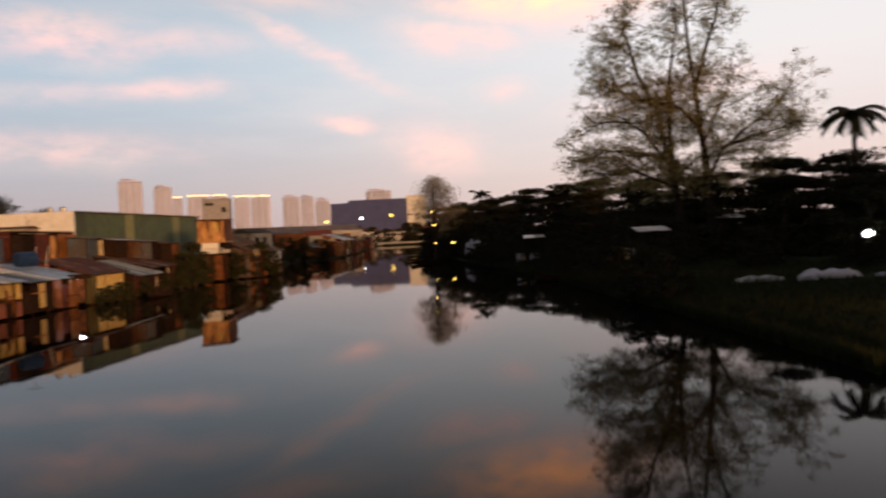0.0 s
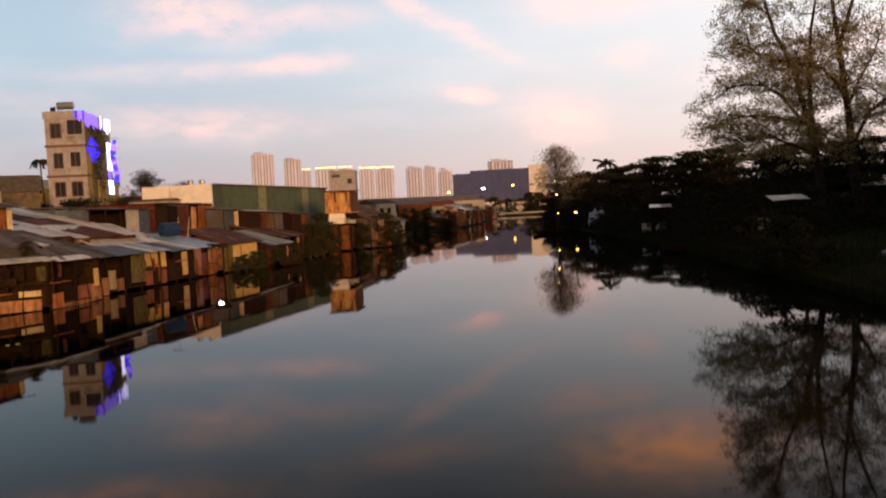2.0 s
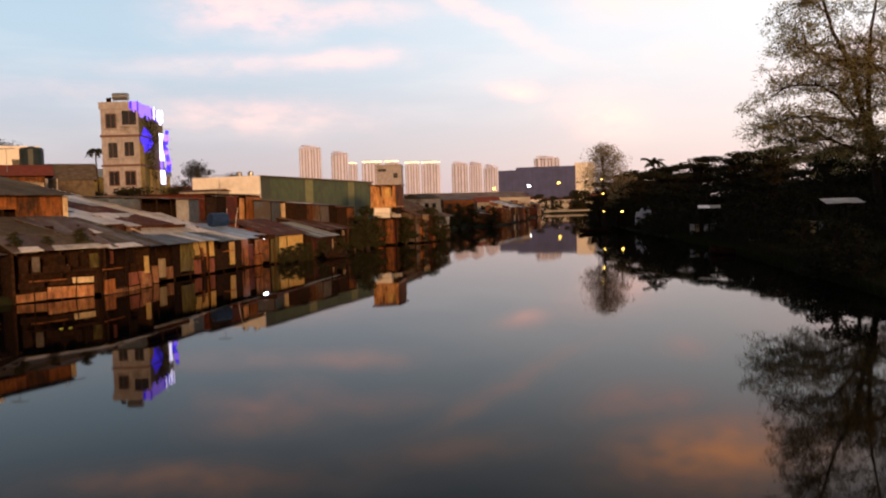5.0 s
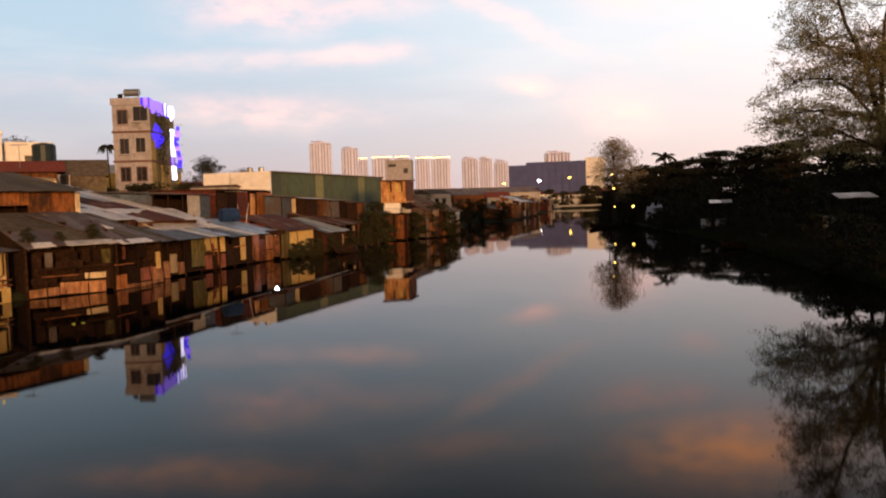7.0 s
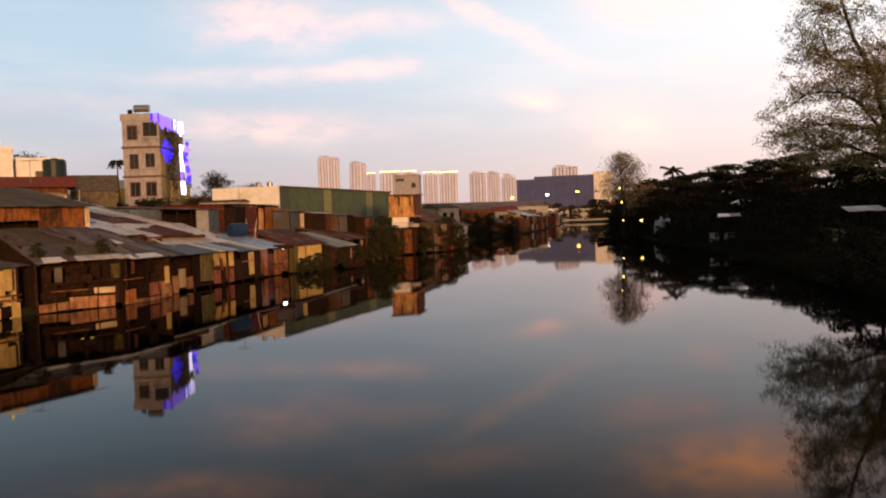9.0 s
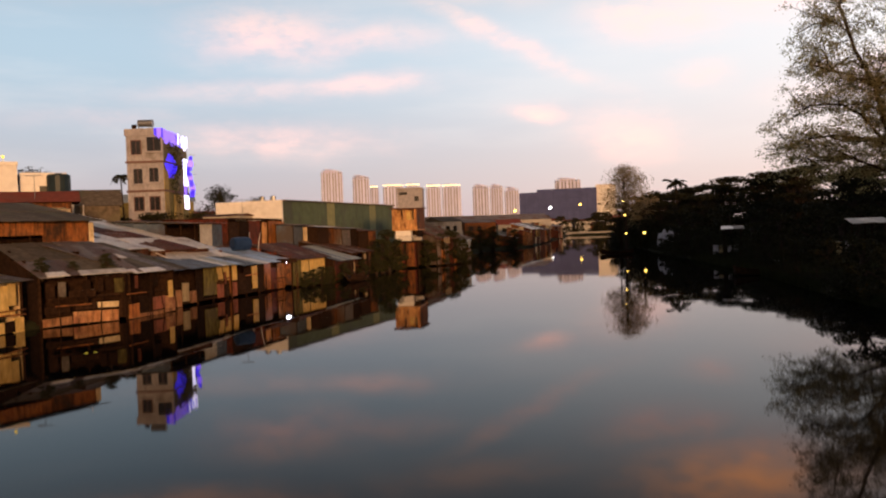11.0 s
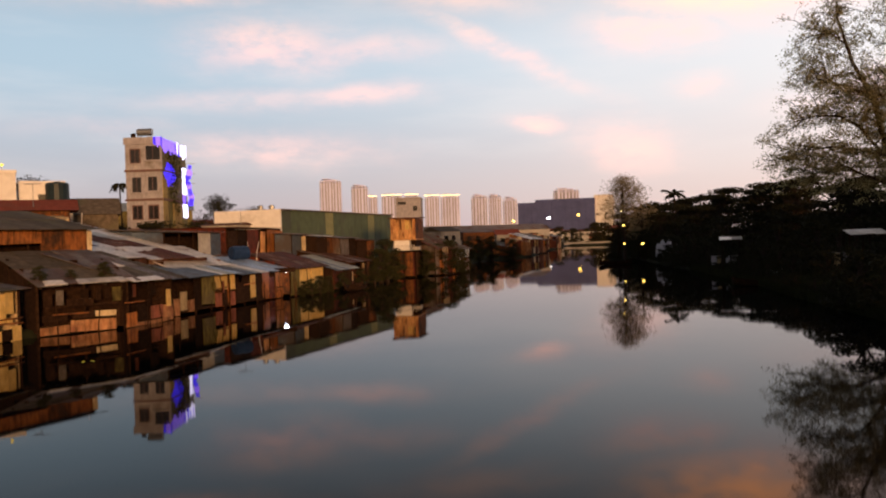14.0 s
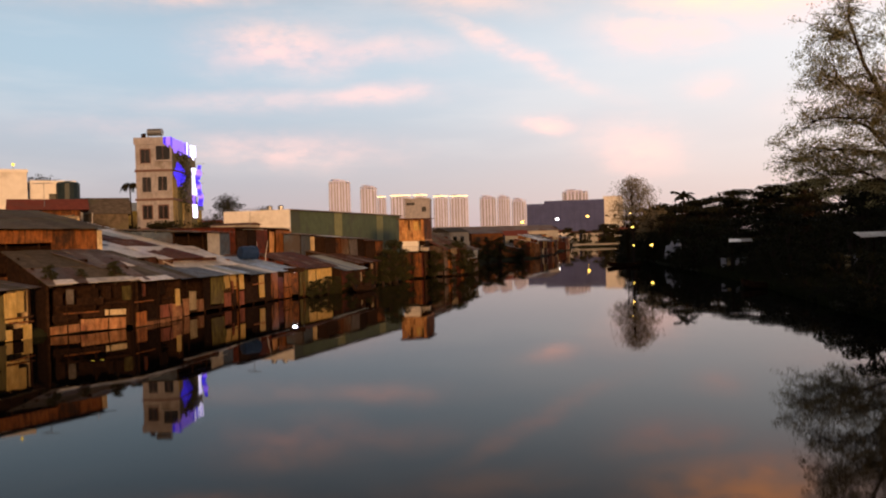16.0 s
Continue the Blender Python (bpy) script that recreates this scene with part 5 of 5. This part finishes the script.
# this first row stands out of view, added to close sun gaps under the trees
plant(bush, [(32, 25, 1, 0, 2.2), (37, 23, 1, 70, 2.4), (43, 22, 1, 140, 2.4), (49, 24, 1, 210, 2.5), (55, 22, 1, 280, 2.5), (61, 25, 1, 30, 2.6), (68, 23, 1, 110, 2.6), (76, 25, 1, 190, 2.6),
             (10.9, 39.6, 0.2, 0, 0.85), (10.6, 42.2, 0.2, 60, 0.98), (10.2, 46, 0.2, 130, 0.48), (9.9, 49, 0.2, 200, 0.42), (9.6, 53, 0.2, 270, 0.4), (9.6, 57, 0.2, 20, 0.4), (9.3, 68, 0.2, 95, 0.5), (8.9, 74, 0.2, 160, 0.6), (8.2, 80, 0.2, 220, 0.6),
             (6.6, 91, 0.2, 300, 0.7), (5.9, 97, 0.2, 45, 1.2), (5.0, 105, 0.2, 115, 1.3), (0.6, 146, 0.2, 10, 1.8), (-1.3, 166, 0.2, 50, 1.8), (14.2, 62, 0.8, 190, 1.2), (14.0, 68, 0.8, 20, 1.4), (12.8, 78, 0.8, 200, 1.37), (12, 88, 0.8, 100, 1.60), (10.5, 98, 0.8, 300, 1.82),
             (18, 64, 0.9, 100, 1.3), (18, 73, 0.9, 210, 1.44), (17.2, 83, 0.9, 30, 1.60), (15.5, 92, 0.9, 80, 1.82), (21, 61, 1.0, 50, 1.5), (25, 59, 1.0, 150, 1.7), (7.6, 112, 0.4, 0, 1.82), (6.4, 122, 0.4, 70, 1.98), (-3.3, 188, 0.2, 80, 1.8), (-4, 212, 0.2, 80, 1.8), (29, 55, 1.0, 10, 1.8), (33, 50, 1.0, 60, 1.8), (13.4, 55.8, 0.8, 5, 0.75), (15.2, 55.4, 0.8, 85, 0.8), (16.8, 56.5, 0.8, 85, 0.9), (11.8, 54.5, 0.7, 45, 0.7), (10.8, 60, 0.6, 45, 0.7), (10.9, 66, 0.6, 145, 0.8), (10.6, 72, 0.6, 245, 0.9), (8.6, 87, 0.5, 10, 0.8), (8.0, 94, 0.5, 60, 0.9), (7.2, 101, 0.5, 90, 1.0), (4.4, 109, 0.4, 160, 0.8), (3.6, 115.5, 0.3, 10, 0.6), (6.9, 117, 0.5, 70, 0.9), (3.0, 121.5, 0.4, 130, 0.8), (9.9, 78.0, 0.5, 30, 0.7), (9.7, 70, 0.4, 250, 0.6), (9.8, 64.5, 0.4, 250, 0.5), (1.9, 130, 0.4, 0, 1.3), (1.0, 138, 0.4, 40, 1.4), (23, 45, 1.1, 45, 1.0), (27, 43, 1.1, 145, 1.1), (19, 49, 1.1, 45, 0.9),
             (10.9, 25.0, 0.1, 278, 0.14), (10.9, 26.8, 0.1, 297, 0.13), (11.0, 27.7, 0.1, 132, 0.19), (10.9, 28.8, 0.1, 276, 0.23), (10.9, 30.2, 0.1, 77, 0.15), (11.0, 31.2, 0.1, 199, 0.22), (10.6, 32.8, 0.1, 302, 0.13), (10.8, 34.5, 0.1, 137, 0.18), (10.8, 36.1, 0.1, 218, 0.29), (10.6, 37.8, 0.1, 68, 0.39), (10.4, 38.8, 0.1, 111, 0.26), (10.5, 40.4, 0.1, 154, 0.29), (10.3, 42.1, 0.1, 273, 0.33), (10.3, 43.6, 0.1, 349, 0.40), (10.0, 44.5, 0.1, 310, 0.35), (10.1, 45.6, 0.1, 277, 0.40), (10.0, 47.1, 0.1, 108, 0.34), (9.7, 49.0, 0.1, 63, 0.21), (9.9, 50.7, 0.1, 45, 0.28), (9.8, 51.7, 0.1, 10, 0.26), (9.7, 53.3, 0.1, 22, 0.33), (9.4, 55.0, 0.1, 300, 0.27), (9.6, 56.8, 0.1, 258, 0.25), (9.2, 57.7, 0.1, 55, 0.33), (9.2, 58.7, 0.1, 208, 0.26), (9.4, 59.8, 0.1, 173, 0.27), (9.4, 61.7, 0.1, 193, 0.28), (9.1, 63.4, 0.1, 304, 0.35), (9.2, 64.4, 0.1, 259, 0.26), (9.0, 66.0, 0.1, 154, 0.30), (8.7, 67.1, 0.1, 173, 0.20), (8.7, 68.5, 0.1, 10, 0.28), (8.4, 69.9, 0.1, 324, 0.34)])
plant(weed, [(-25.2, 73.0, 0.1, 0, 0.4), (-24.9, 76.0, 0.1, 70, 0.45), (-25.4, 79.6, 0.2, 210, 0.85), (-25.4, 81.6, 0.1, 280, 1.15), (-25.2, 83.6, 0.1, 20, 0.8), (-22.6, 92.6, 0.0, 35, 1.0), (-21.6, 95.0, 0.0, 100, 1.1), (-23.4, 90.2, 0.1, 160, 0.8), (-20.9, 97.4, 0.0, 220, 0.8),
             (-25.3, 59.2, 0.0, 170, 0.33), (-25.2, 60.6, 0.0, 20, 0.36), (-25.1, 62.2, 0.0, 240, 0.40), (-25.0, 63.8, 0.0, 240, 0.38), (-24.6, 66.2, 0.0, 40, 0.42), (-28.0, 33.6, 2.4, 0, 0.28), (-26.6, 36.6, 2.4, 60, 0.3), (-27.4, 35.0, 2.45, 130, 0.2), (-28, 112, 0.2, 0, 0.6), (-28.2, 120, 0.2, 90, 0.7), (-28.2, 130, 0.2, 180, 0.9), (-28, 138, 0.2, 200, 1.0),
             (-27.6, 146, 0.2, 200, 1.1), (-26.6, 154, 0.2, 20, 1.2), (-23.6, 162, 0.2, 70, 1.0)])
round_tree = leafy_tree(12.6, 3.9, 41, LEAF_FAR, 0.115, 92, 105, 0.46, "round_tree", "round-headed brownish tree by the far bend", 0.2, thick=0.4)
plant(round_tree, [(-1.3, 127, 0.5, 0, 0.95)])
pale_tree = leafy_tree(10.0, 3.0, 42, LEAF_FAR, 0.12, 22, 110, 0.35, "sparse_tree", "sparse greyish tree behind the bank", 0.3)
plant(pale_tree, [(1.4, 135, 0.8, 0, 0.95)])
roof_tree = leafy_tree(9.6, 2.9, 43, LEAF_DARK, 0.10, 70, 110, 0.3, "garden_tree", "dark tree behind the warehouse")
plant(roof_tree, [(-50.5, 92, 0.8, 0, 1.0), (-47.5, 96, 0.8, 70, 0.85), (-60.5, 80, 0.8, 40, 0.85), (-62.5, 78.5, 0.8, 140, 0.8), (-53.6, 63.4, 0.8, 20, 1.04)])
far_tree = leafy_tree(9, 5, 44, LEAF_DARK, 0.4, 26, 60, 0.05, "far_tree", "dark tree in the far town")
plant(far_tree, [(-2 - 7.5 * i - rg.uniform(0, 4), rg.uniform(385, 400), 0.8, i * 50, rg.uniform(0.7, 1.1)) for i in range(5)] + [(-150 + 13 * i + rg.uniform(-5, 5), rg.uniform(560, 590), 0.8, i * 70, rg.uniform(0.8, 1.6)) for i in range(11)]
      + [(5 + 9 * i, 230 + 12 * (i % 3), 0.8, i * 40, 1.3) for i in range(14)])


def palm(x, y, z, h, seed, size=1.0, droop=2.1):
    t = thing("palm", pose(x, y, z), "palm with a drooping crown above the dark trees", "palm")
    rng = random.Random(seed)
    bm = bmesh.new()
    tube(bm, [(0, 0, -0.2), (0.15, 0.1, h * 0.5), (0, 0, h)], [0.24 * size, 0.19 * size, 0.15 * size], 8)
    part("trunk", bm, BARK, t)
    for i in range(15):
        a, up = i * math.tau / 15 + rng.uniform(-0.2, 0.2), rng.uniform(-0.1, 1.1)
        bm = bmesh.new()
        pts = []
        for k in range(7):
            u = k / 6
            r = 2.6 * size * u * (1 - 0.15 * u)
            pts.append(Vector((math.cos(a) * r, math.sin(a) * r, h + size * (1.7 * up * u - droop * u * u))))
        tube(bm, pts, [0.04, 0.035, 0.03, 0.025, 0.02, 0.015, 0.01], 4)
        side = Vector((-math.sin(a), math.cos(a), 0))
        for k in range(1, 7):
            for q in range(5):
                p = pts[k - 1].lerp(pts[k], (q + 0.5) / 5)
                d = (pts[k] - pts[k - 1]).normalized()
                for s in (-1, 1):
                    tip = p + side * s * 0.55 * size + d * 0.35 * size + Vector((0, 0, -0.35 * size))
                    b0 = [bm.verts.new(v) for v in (p, p + d * 0.14 * size, tip)]
                    bm.faces.new(b0)
        part("frond", bm, LEAF_DARK, t)


palm(34.2, 66.8, 1.0, 11.5, 3, 1.1, 1.5)
palm(7.4, 150, 0.8, 10.4, 4, 0.95, 0.9)
palm(-59.0, 84.5, 0.8, 11.2, 6, 0.5)


def grass():
    nr = np.random.default_rng(9)
    n = 56000
    y = nr.uniform(20, 92, n)
    e = np.interp(y, [r[0] for r in RIGHT_BANK], [r[1] for r in RIGHT_BANK])
    u = nr.uniform(0, 1, n) ** 2.2
    x = e - 0.3 + u * 14
    z = np.interp(x - e, [-0.3, 0, 0.7, 2.5, 5, 9, 14], [0.0, 0.12, 0.45, 0.75, 0.95, 1.1, 1.2])
    h = nr.uniform(0.12, 0.4, n) + 0.25 * (u < 0.02)
    a = nr.uniform(0, math.tau, n)
    lean = nr.normal(size=(n, 2)) * 0.1
    b = np.stack([x, y, z - 0.05], 1)
    wv = np.stack([np.cos(a), np.sin(a), np.zeros(n)], 1) * 0.035
    tip = b + np.stack([lean[:, 0], lean[:, 1], h + 0.05], 1)
    v = np.stack([b - wv, b + wv, tip], 1).reshape(-1, 3)
    me = bpy.data.meshes.new("grass")
    me.vertices.add(3 * n), me.loops.add(3 * n), me.polygons.add(n)
    me.vertices.foreach_set("co", v.astype(np.float32).ravel())
    me.loops.foreach_set("vertex_index", np.arange(3 * n, dtype=np.int32))
    me.polygons.foreach_set("loop_start", np.arange(0, 3 * n, 3, dtype=np.int32))
    me.update(calc_edges=True)
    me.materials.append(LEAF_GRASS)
    tagged(new("grass", me), "rough dark green grass on the bank", "grass", kind="stuff")


grass()


# ---- right bank things ----
def open_shed():
    t = thing("open_shed", pose(13.7, 57.4, 0.9, 0, 0, -4), "open shed with a pale sheet roof among the trees", "shed")
    for px in (0.1, 1.3, 2.5):
        for py in (0.1, 2.4):
            bm = bmesh.new()
            tube(bm, [(px, py, -0.2), (px, py, 2.66)], [0.06, 0.05], 6)
            part("post", bm, WOOD_AND_SHADE, t)
    rng = random.Random(2)
    roof_sheets(t, rng, 0.1, 2.3, -0.3, 2.66, 2.2, 2.95, [TIN_PALE], 0.8, 0.3)


open_shed()


def boat(x, y, z, rz, length, ma, label):
    t = thing("boat", pose(x, y, z, 0, 0, rz), label, "boat", "boats")
    bm = bmesh.new()
    rows = []
    for k in range(9):
        u = k / 8
        w = 0.62 * math.sin(math.pi * (0.12 + 0.8 * u)) ** 0.6
        rise = 0.55 * abs(u - 0.5) ** 2 * 2
        xx = (u - 0.5) * length
        rows.append([(xx, -w, 0.4 + rise), (xx, -w * 0.75, 0.0 + rise * 0.7), (xx, 0, -0.12 + rise * 0.6), (xx, w * 0.75, 0.0 + rise * 0.7), (xx, w, 0.4 + rise), (xx, w - 0.06, 0.4 + rise), (xx, 0, 0.0 + rise * 0.6), (xx, -w + 0.06, 0.4 + rise)])
    vs = [[bm.verts.new(p) for p in r] for r in rows]
    for a, b in zip(vs, vs[1:]):
        for k in range(8):
            bm.faces.new((a[k], a[(k + 1) % 8], b[(k + 1) % 8], b[k]))
    bm.faces.new(vs[0][::-1]), bm.faces.new(vs[-1])
    part("boat_hull", bm, ma, t)
    for u in (-0.2, 0.1, 0.3):
        boxpart("thwart", (u * length - 0.1, u * length + 0.1, -0.5, 0.5, 0.3, 0.35), WOOD, t)


boat(8.6, 62.6, 0.05, 12, 3.2, WOOD_AND_SHADE, "old dark wooden boat moored at the bank")
boat(-23.3, 66.0, 0.05, 85, 3.6, WOOD_AND_SHADE, "dark wooden boat by the huts")
boat(-2.4, 113, 0.05, 15, 4.5, WOOD_AND_SHADE, "dark wooden boat off the far bank")


def laundry(x, y, z, rz, n, seed, ma):
    t = thing("washing_line", pose(x, y, z, 0, 0, rz), "pale washing hung on a line between posts", "washing", "washing on lines")
    rng = random.Random(seed)
    ln = n * 0.55 + 0.3
    for px in (0, ln):
        bm = bmesh.new()
        tube(bm, [(px, 0, -z + 0.6), (px, 0, 1.4)], [0.04, 0.03], 6)
        part("pole", bm, WOOD_AND_SHADE, t)
    bm = bmesh.new()
    tube(bm, [(0, 0, 1.35), (ln / 2, 0, 1.28), (ln, 0, 1.35)], [0.012] * 3, 4)
    part("line", bm, STEEL, t)
    for i in range(n):
        bm = bmesh.new()
        x0, w, h = 0.25 + i * 0.55, rng.uniform(0.35, 0.5), rng.uniform(0.5, 0.9)
        rows = [[(x0 + w * j / 4, 0.04 * math.sin(j * 1.7 + k) * k / 3, 1.3 - h * k / 4) for j in range(5)] for k in range(5)]
        a = [[bm.verts.new(p) for p in r] for r in rows]
        for r in range(4):
            for c in range(4):
                bm.faces.new((a[r][c], a[r][c + 1], a[r + 1][c + 1], a[r + 1][c]))
        bmesh.ops.solidify(bm, geom=bm.faces[:], thickness=0.012)
        part("garment", bm, ma if rng.random() < 0.7 else CLOTH, t)


laundry(12.6, 57.6, 1.1, 0, 2, 1, CLOTH_GREY)
laundry(7.3, 84.2, 0.35, -4, 2, 2, CLOTH_GREY)
laundry(-21.6, 91.0, 2.0, 76, 3, 7, CLOTH)
laundry(-20.6, 95.6, 1.2, 80, 3, 8, CLOTH_GREY)
laundry(8.6, 83.6, 0.35, -4, 2, 3, CLOTH_GREY)


def heap(name, x, y, z, rz, w, d, h, ma, seed, label, category):
    """A lumpy covered heap."""
    bm = bmesh.new()
    n, m = 22, 10
    g = []
    for i in range(n + 1):
        row = []
        for j in range(m + 1):
            u, v = i / n * 2 - 1, j / m * 2 - 1
            k = max(0.0, (1 - abs(u) ** 3) * (1 - abs(v) ** 2.5))
            zz = h * k ** 0.6 * (0.75 + 0.5 * noise.noise((u * 3 + seed, v * 2, seed)))
            row.append(bm.verts.new((u * w / 2, v * d / 2, zz - 0.08)))
        g.append(row)
    for i in range(n):
        for j in range(m):
            bm.faces.new((g[i][j], g[i + 1][j], g[i + 1][j + 1], g[i][j + 1]))
    bm.faces.new([g[i][0] for i in range(n + 1)] + [g[n][j] for j in range(1, m + 1)] + [g[i][m] for i in range(n - 1, -1, -1)] + [g[0][j] for j in range(m - 1, 0, -1)])
    bmesh.ops.recalc_face_normals(bm, faces=bm.faces[:])
    ob = part(name, bm, ma)
    for f in ob.data.polygons:
        f.use_smooth = True
    ob.matrix_basis = pose(x, y, z, 0, 0, rz)
    return tagged(ob, label, category)


heap("covered_heap", 18.3, 38.4, 1.05, -18, 3.0, 1.6, 0.7, CLOTH_GREY, 1, "heap covered with a pale grey sheet on the grass", "heap")
heap("covered_heap", 21.0, 37.0, 1.1, -18, 2.6, 1.4, 0.45, CLOTH_GREY, 2, "low heap under a grey sheet on the grass", "heap")
heap("rubble_heap", 15.6, 40.0, 0.95, -12, 2.6, 1.2, 0.45, CONCRETE, 3, "small heap of broken concrete on the grass", "heap")
heap("covered_heap", 10.7, 66.0, 0.62, 5, 2.6, 1.3, 0.55, CLOTH_GREY, 6, "pale sheet thrown over a low heap by the water", "heap")
heap("tarpaulin", 4.7, 118, 0.8, 0, 3.4, 3.0, 2.9, CLOTH_GREY, 4, "pale tarpaulin tent over stores on the far bank", "tarpaulin")


def lean_roof(x, y, z, rz, w, d, seed, label):
    t = thing("sheet_shelter", pose(x, y, 0.8, 0, 0, rz), label, "shelter")
    for px in (0.1, w - 0.1):
        for py in (0.1, d - 0.1):
            bm = bmesh.new()
            tube(bm, [(px, py, -0.3), (px, py, z - 0.8)], [0.05, 0.04], 6)
            part("post", bm, WOOD_AND_SHADE, t)
    roof_sheets(t, random.Random(seed), -0.1, w + 0.1, -0.2, z - 0.85, d + 0.2, z - 0.6, [TIN_PALE, TIN], 1.0)


lean_roof(8.0, 79.0, 3.3, -5, 1.7, 1.8, 5, "low shelter of pale sheets among the trees")
lean_roof(20.5, 60.0, 4.3, -10, 1.6, 1.5, 6, "small shelter of pale sheets behind the tree")


def blue_drum():
    t = thing("water_drum", pose(-29.5, 56.9, 3.62, 0, 90, 60), "blue plastic water drum lying on the roofs", "drum")
    bm = bmesh.new()
    lathe(bm, [(0.38, -0.75), (0.5, -0.68), (0.53, -0.3), (0.5, 0.0), (0.53, 0.3), (0.5, 0.68), (0.38, 0.75)], 16)
    part("drum_body", bm, BLUE_PLASTIC, t)
    bm = bmesh.new()
    lathe(bm, [(0.12, 0.74), (0.12, 0.82)], 10)
    part("lid", bm, BLUE_PLASTIC, t)


blue_drum()


def roof_tanks():
    for x, y, z, r, h in ((-48.3, 60.45, 8.44, 0.95, 1.75),):
        t = thing("water_tank", pose(x, y, z), "dark green plastic water tank on a house roof", "tank", "roof tanks")
        bm = bmesh.new()
        lathe(bm, [(r * 0.95, 0), (r, 0.1), (r, h * 0.9), (r * 0.85, h * 0.97), (r * 0.25, h)], 16)
        part("tank_body", bm, GREEN_PLASTIC, t)
        bm = bmesh.new()
        lathe(bm, [(r * 0.28, h), (r * 0.28, h + 0.06)], 12)
        part("lid", bm, GREEN_PLASTIC, t)


roof_tanks()


def roof_pole(x, y, z, h, lean, seed, aerial=False):
    t = thing("aerial" if aerial else "roof_pole", pose(x, y, z), "thin television aerial on a roof" if aerial else "thin pale pole standing on the roofs", "aerial" if aerial else "pole")
    rng = random.Random(seed)
    bm = bmesh.new()
    tube(bm, [(0, 0, -0.6), (lean * 0.5, 0, h * 0.5), (lean, 0, h)], [0.03, 0.025, 0.02], 5)
    part("mast", bm, TIN_PALE if not aerial else STEEL, t)
    if aerial:
        boxpart("boom", (lean - 0.7, lean + 0.7, -0.015, 0.015, h - 0.05, h - 0.02), STEEL, t)
        for i in range(7):
            x0 = lean - 0.65 + i * 0.21
            k = 0.45 - 0.04 * i
            boxpart("rod", (x0, x0 + 0.02, -k, k, h - 0.02, h), STEEL, t)


roof_pole(-28.9, 58.4, 3.0, 1.5, 0.35, 1)
roof_pole(-31.5, 62.5, 3.3, 1.2, -0.1, 2)
roof_pole(-33.5, 44.0, 5.2, 1.3, 0.05, 3)
roof_pole(-36.0, 70.0, 5.9, 1.8, 0.0, 4, True)
roof_pole(-42.5, 50.6, 7.6, 1.6, 0.0, 5, True)
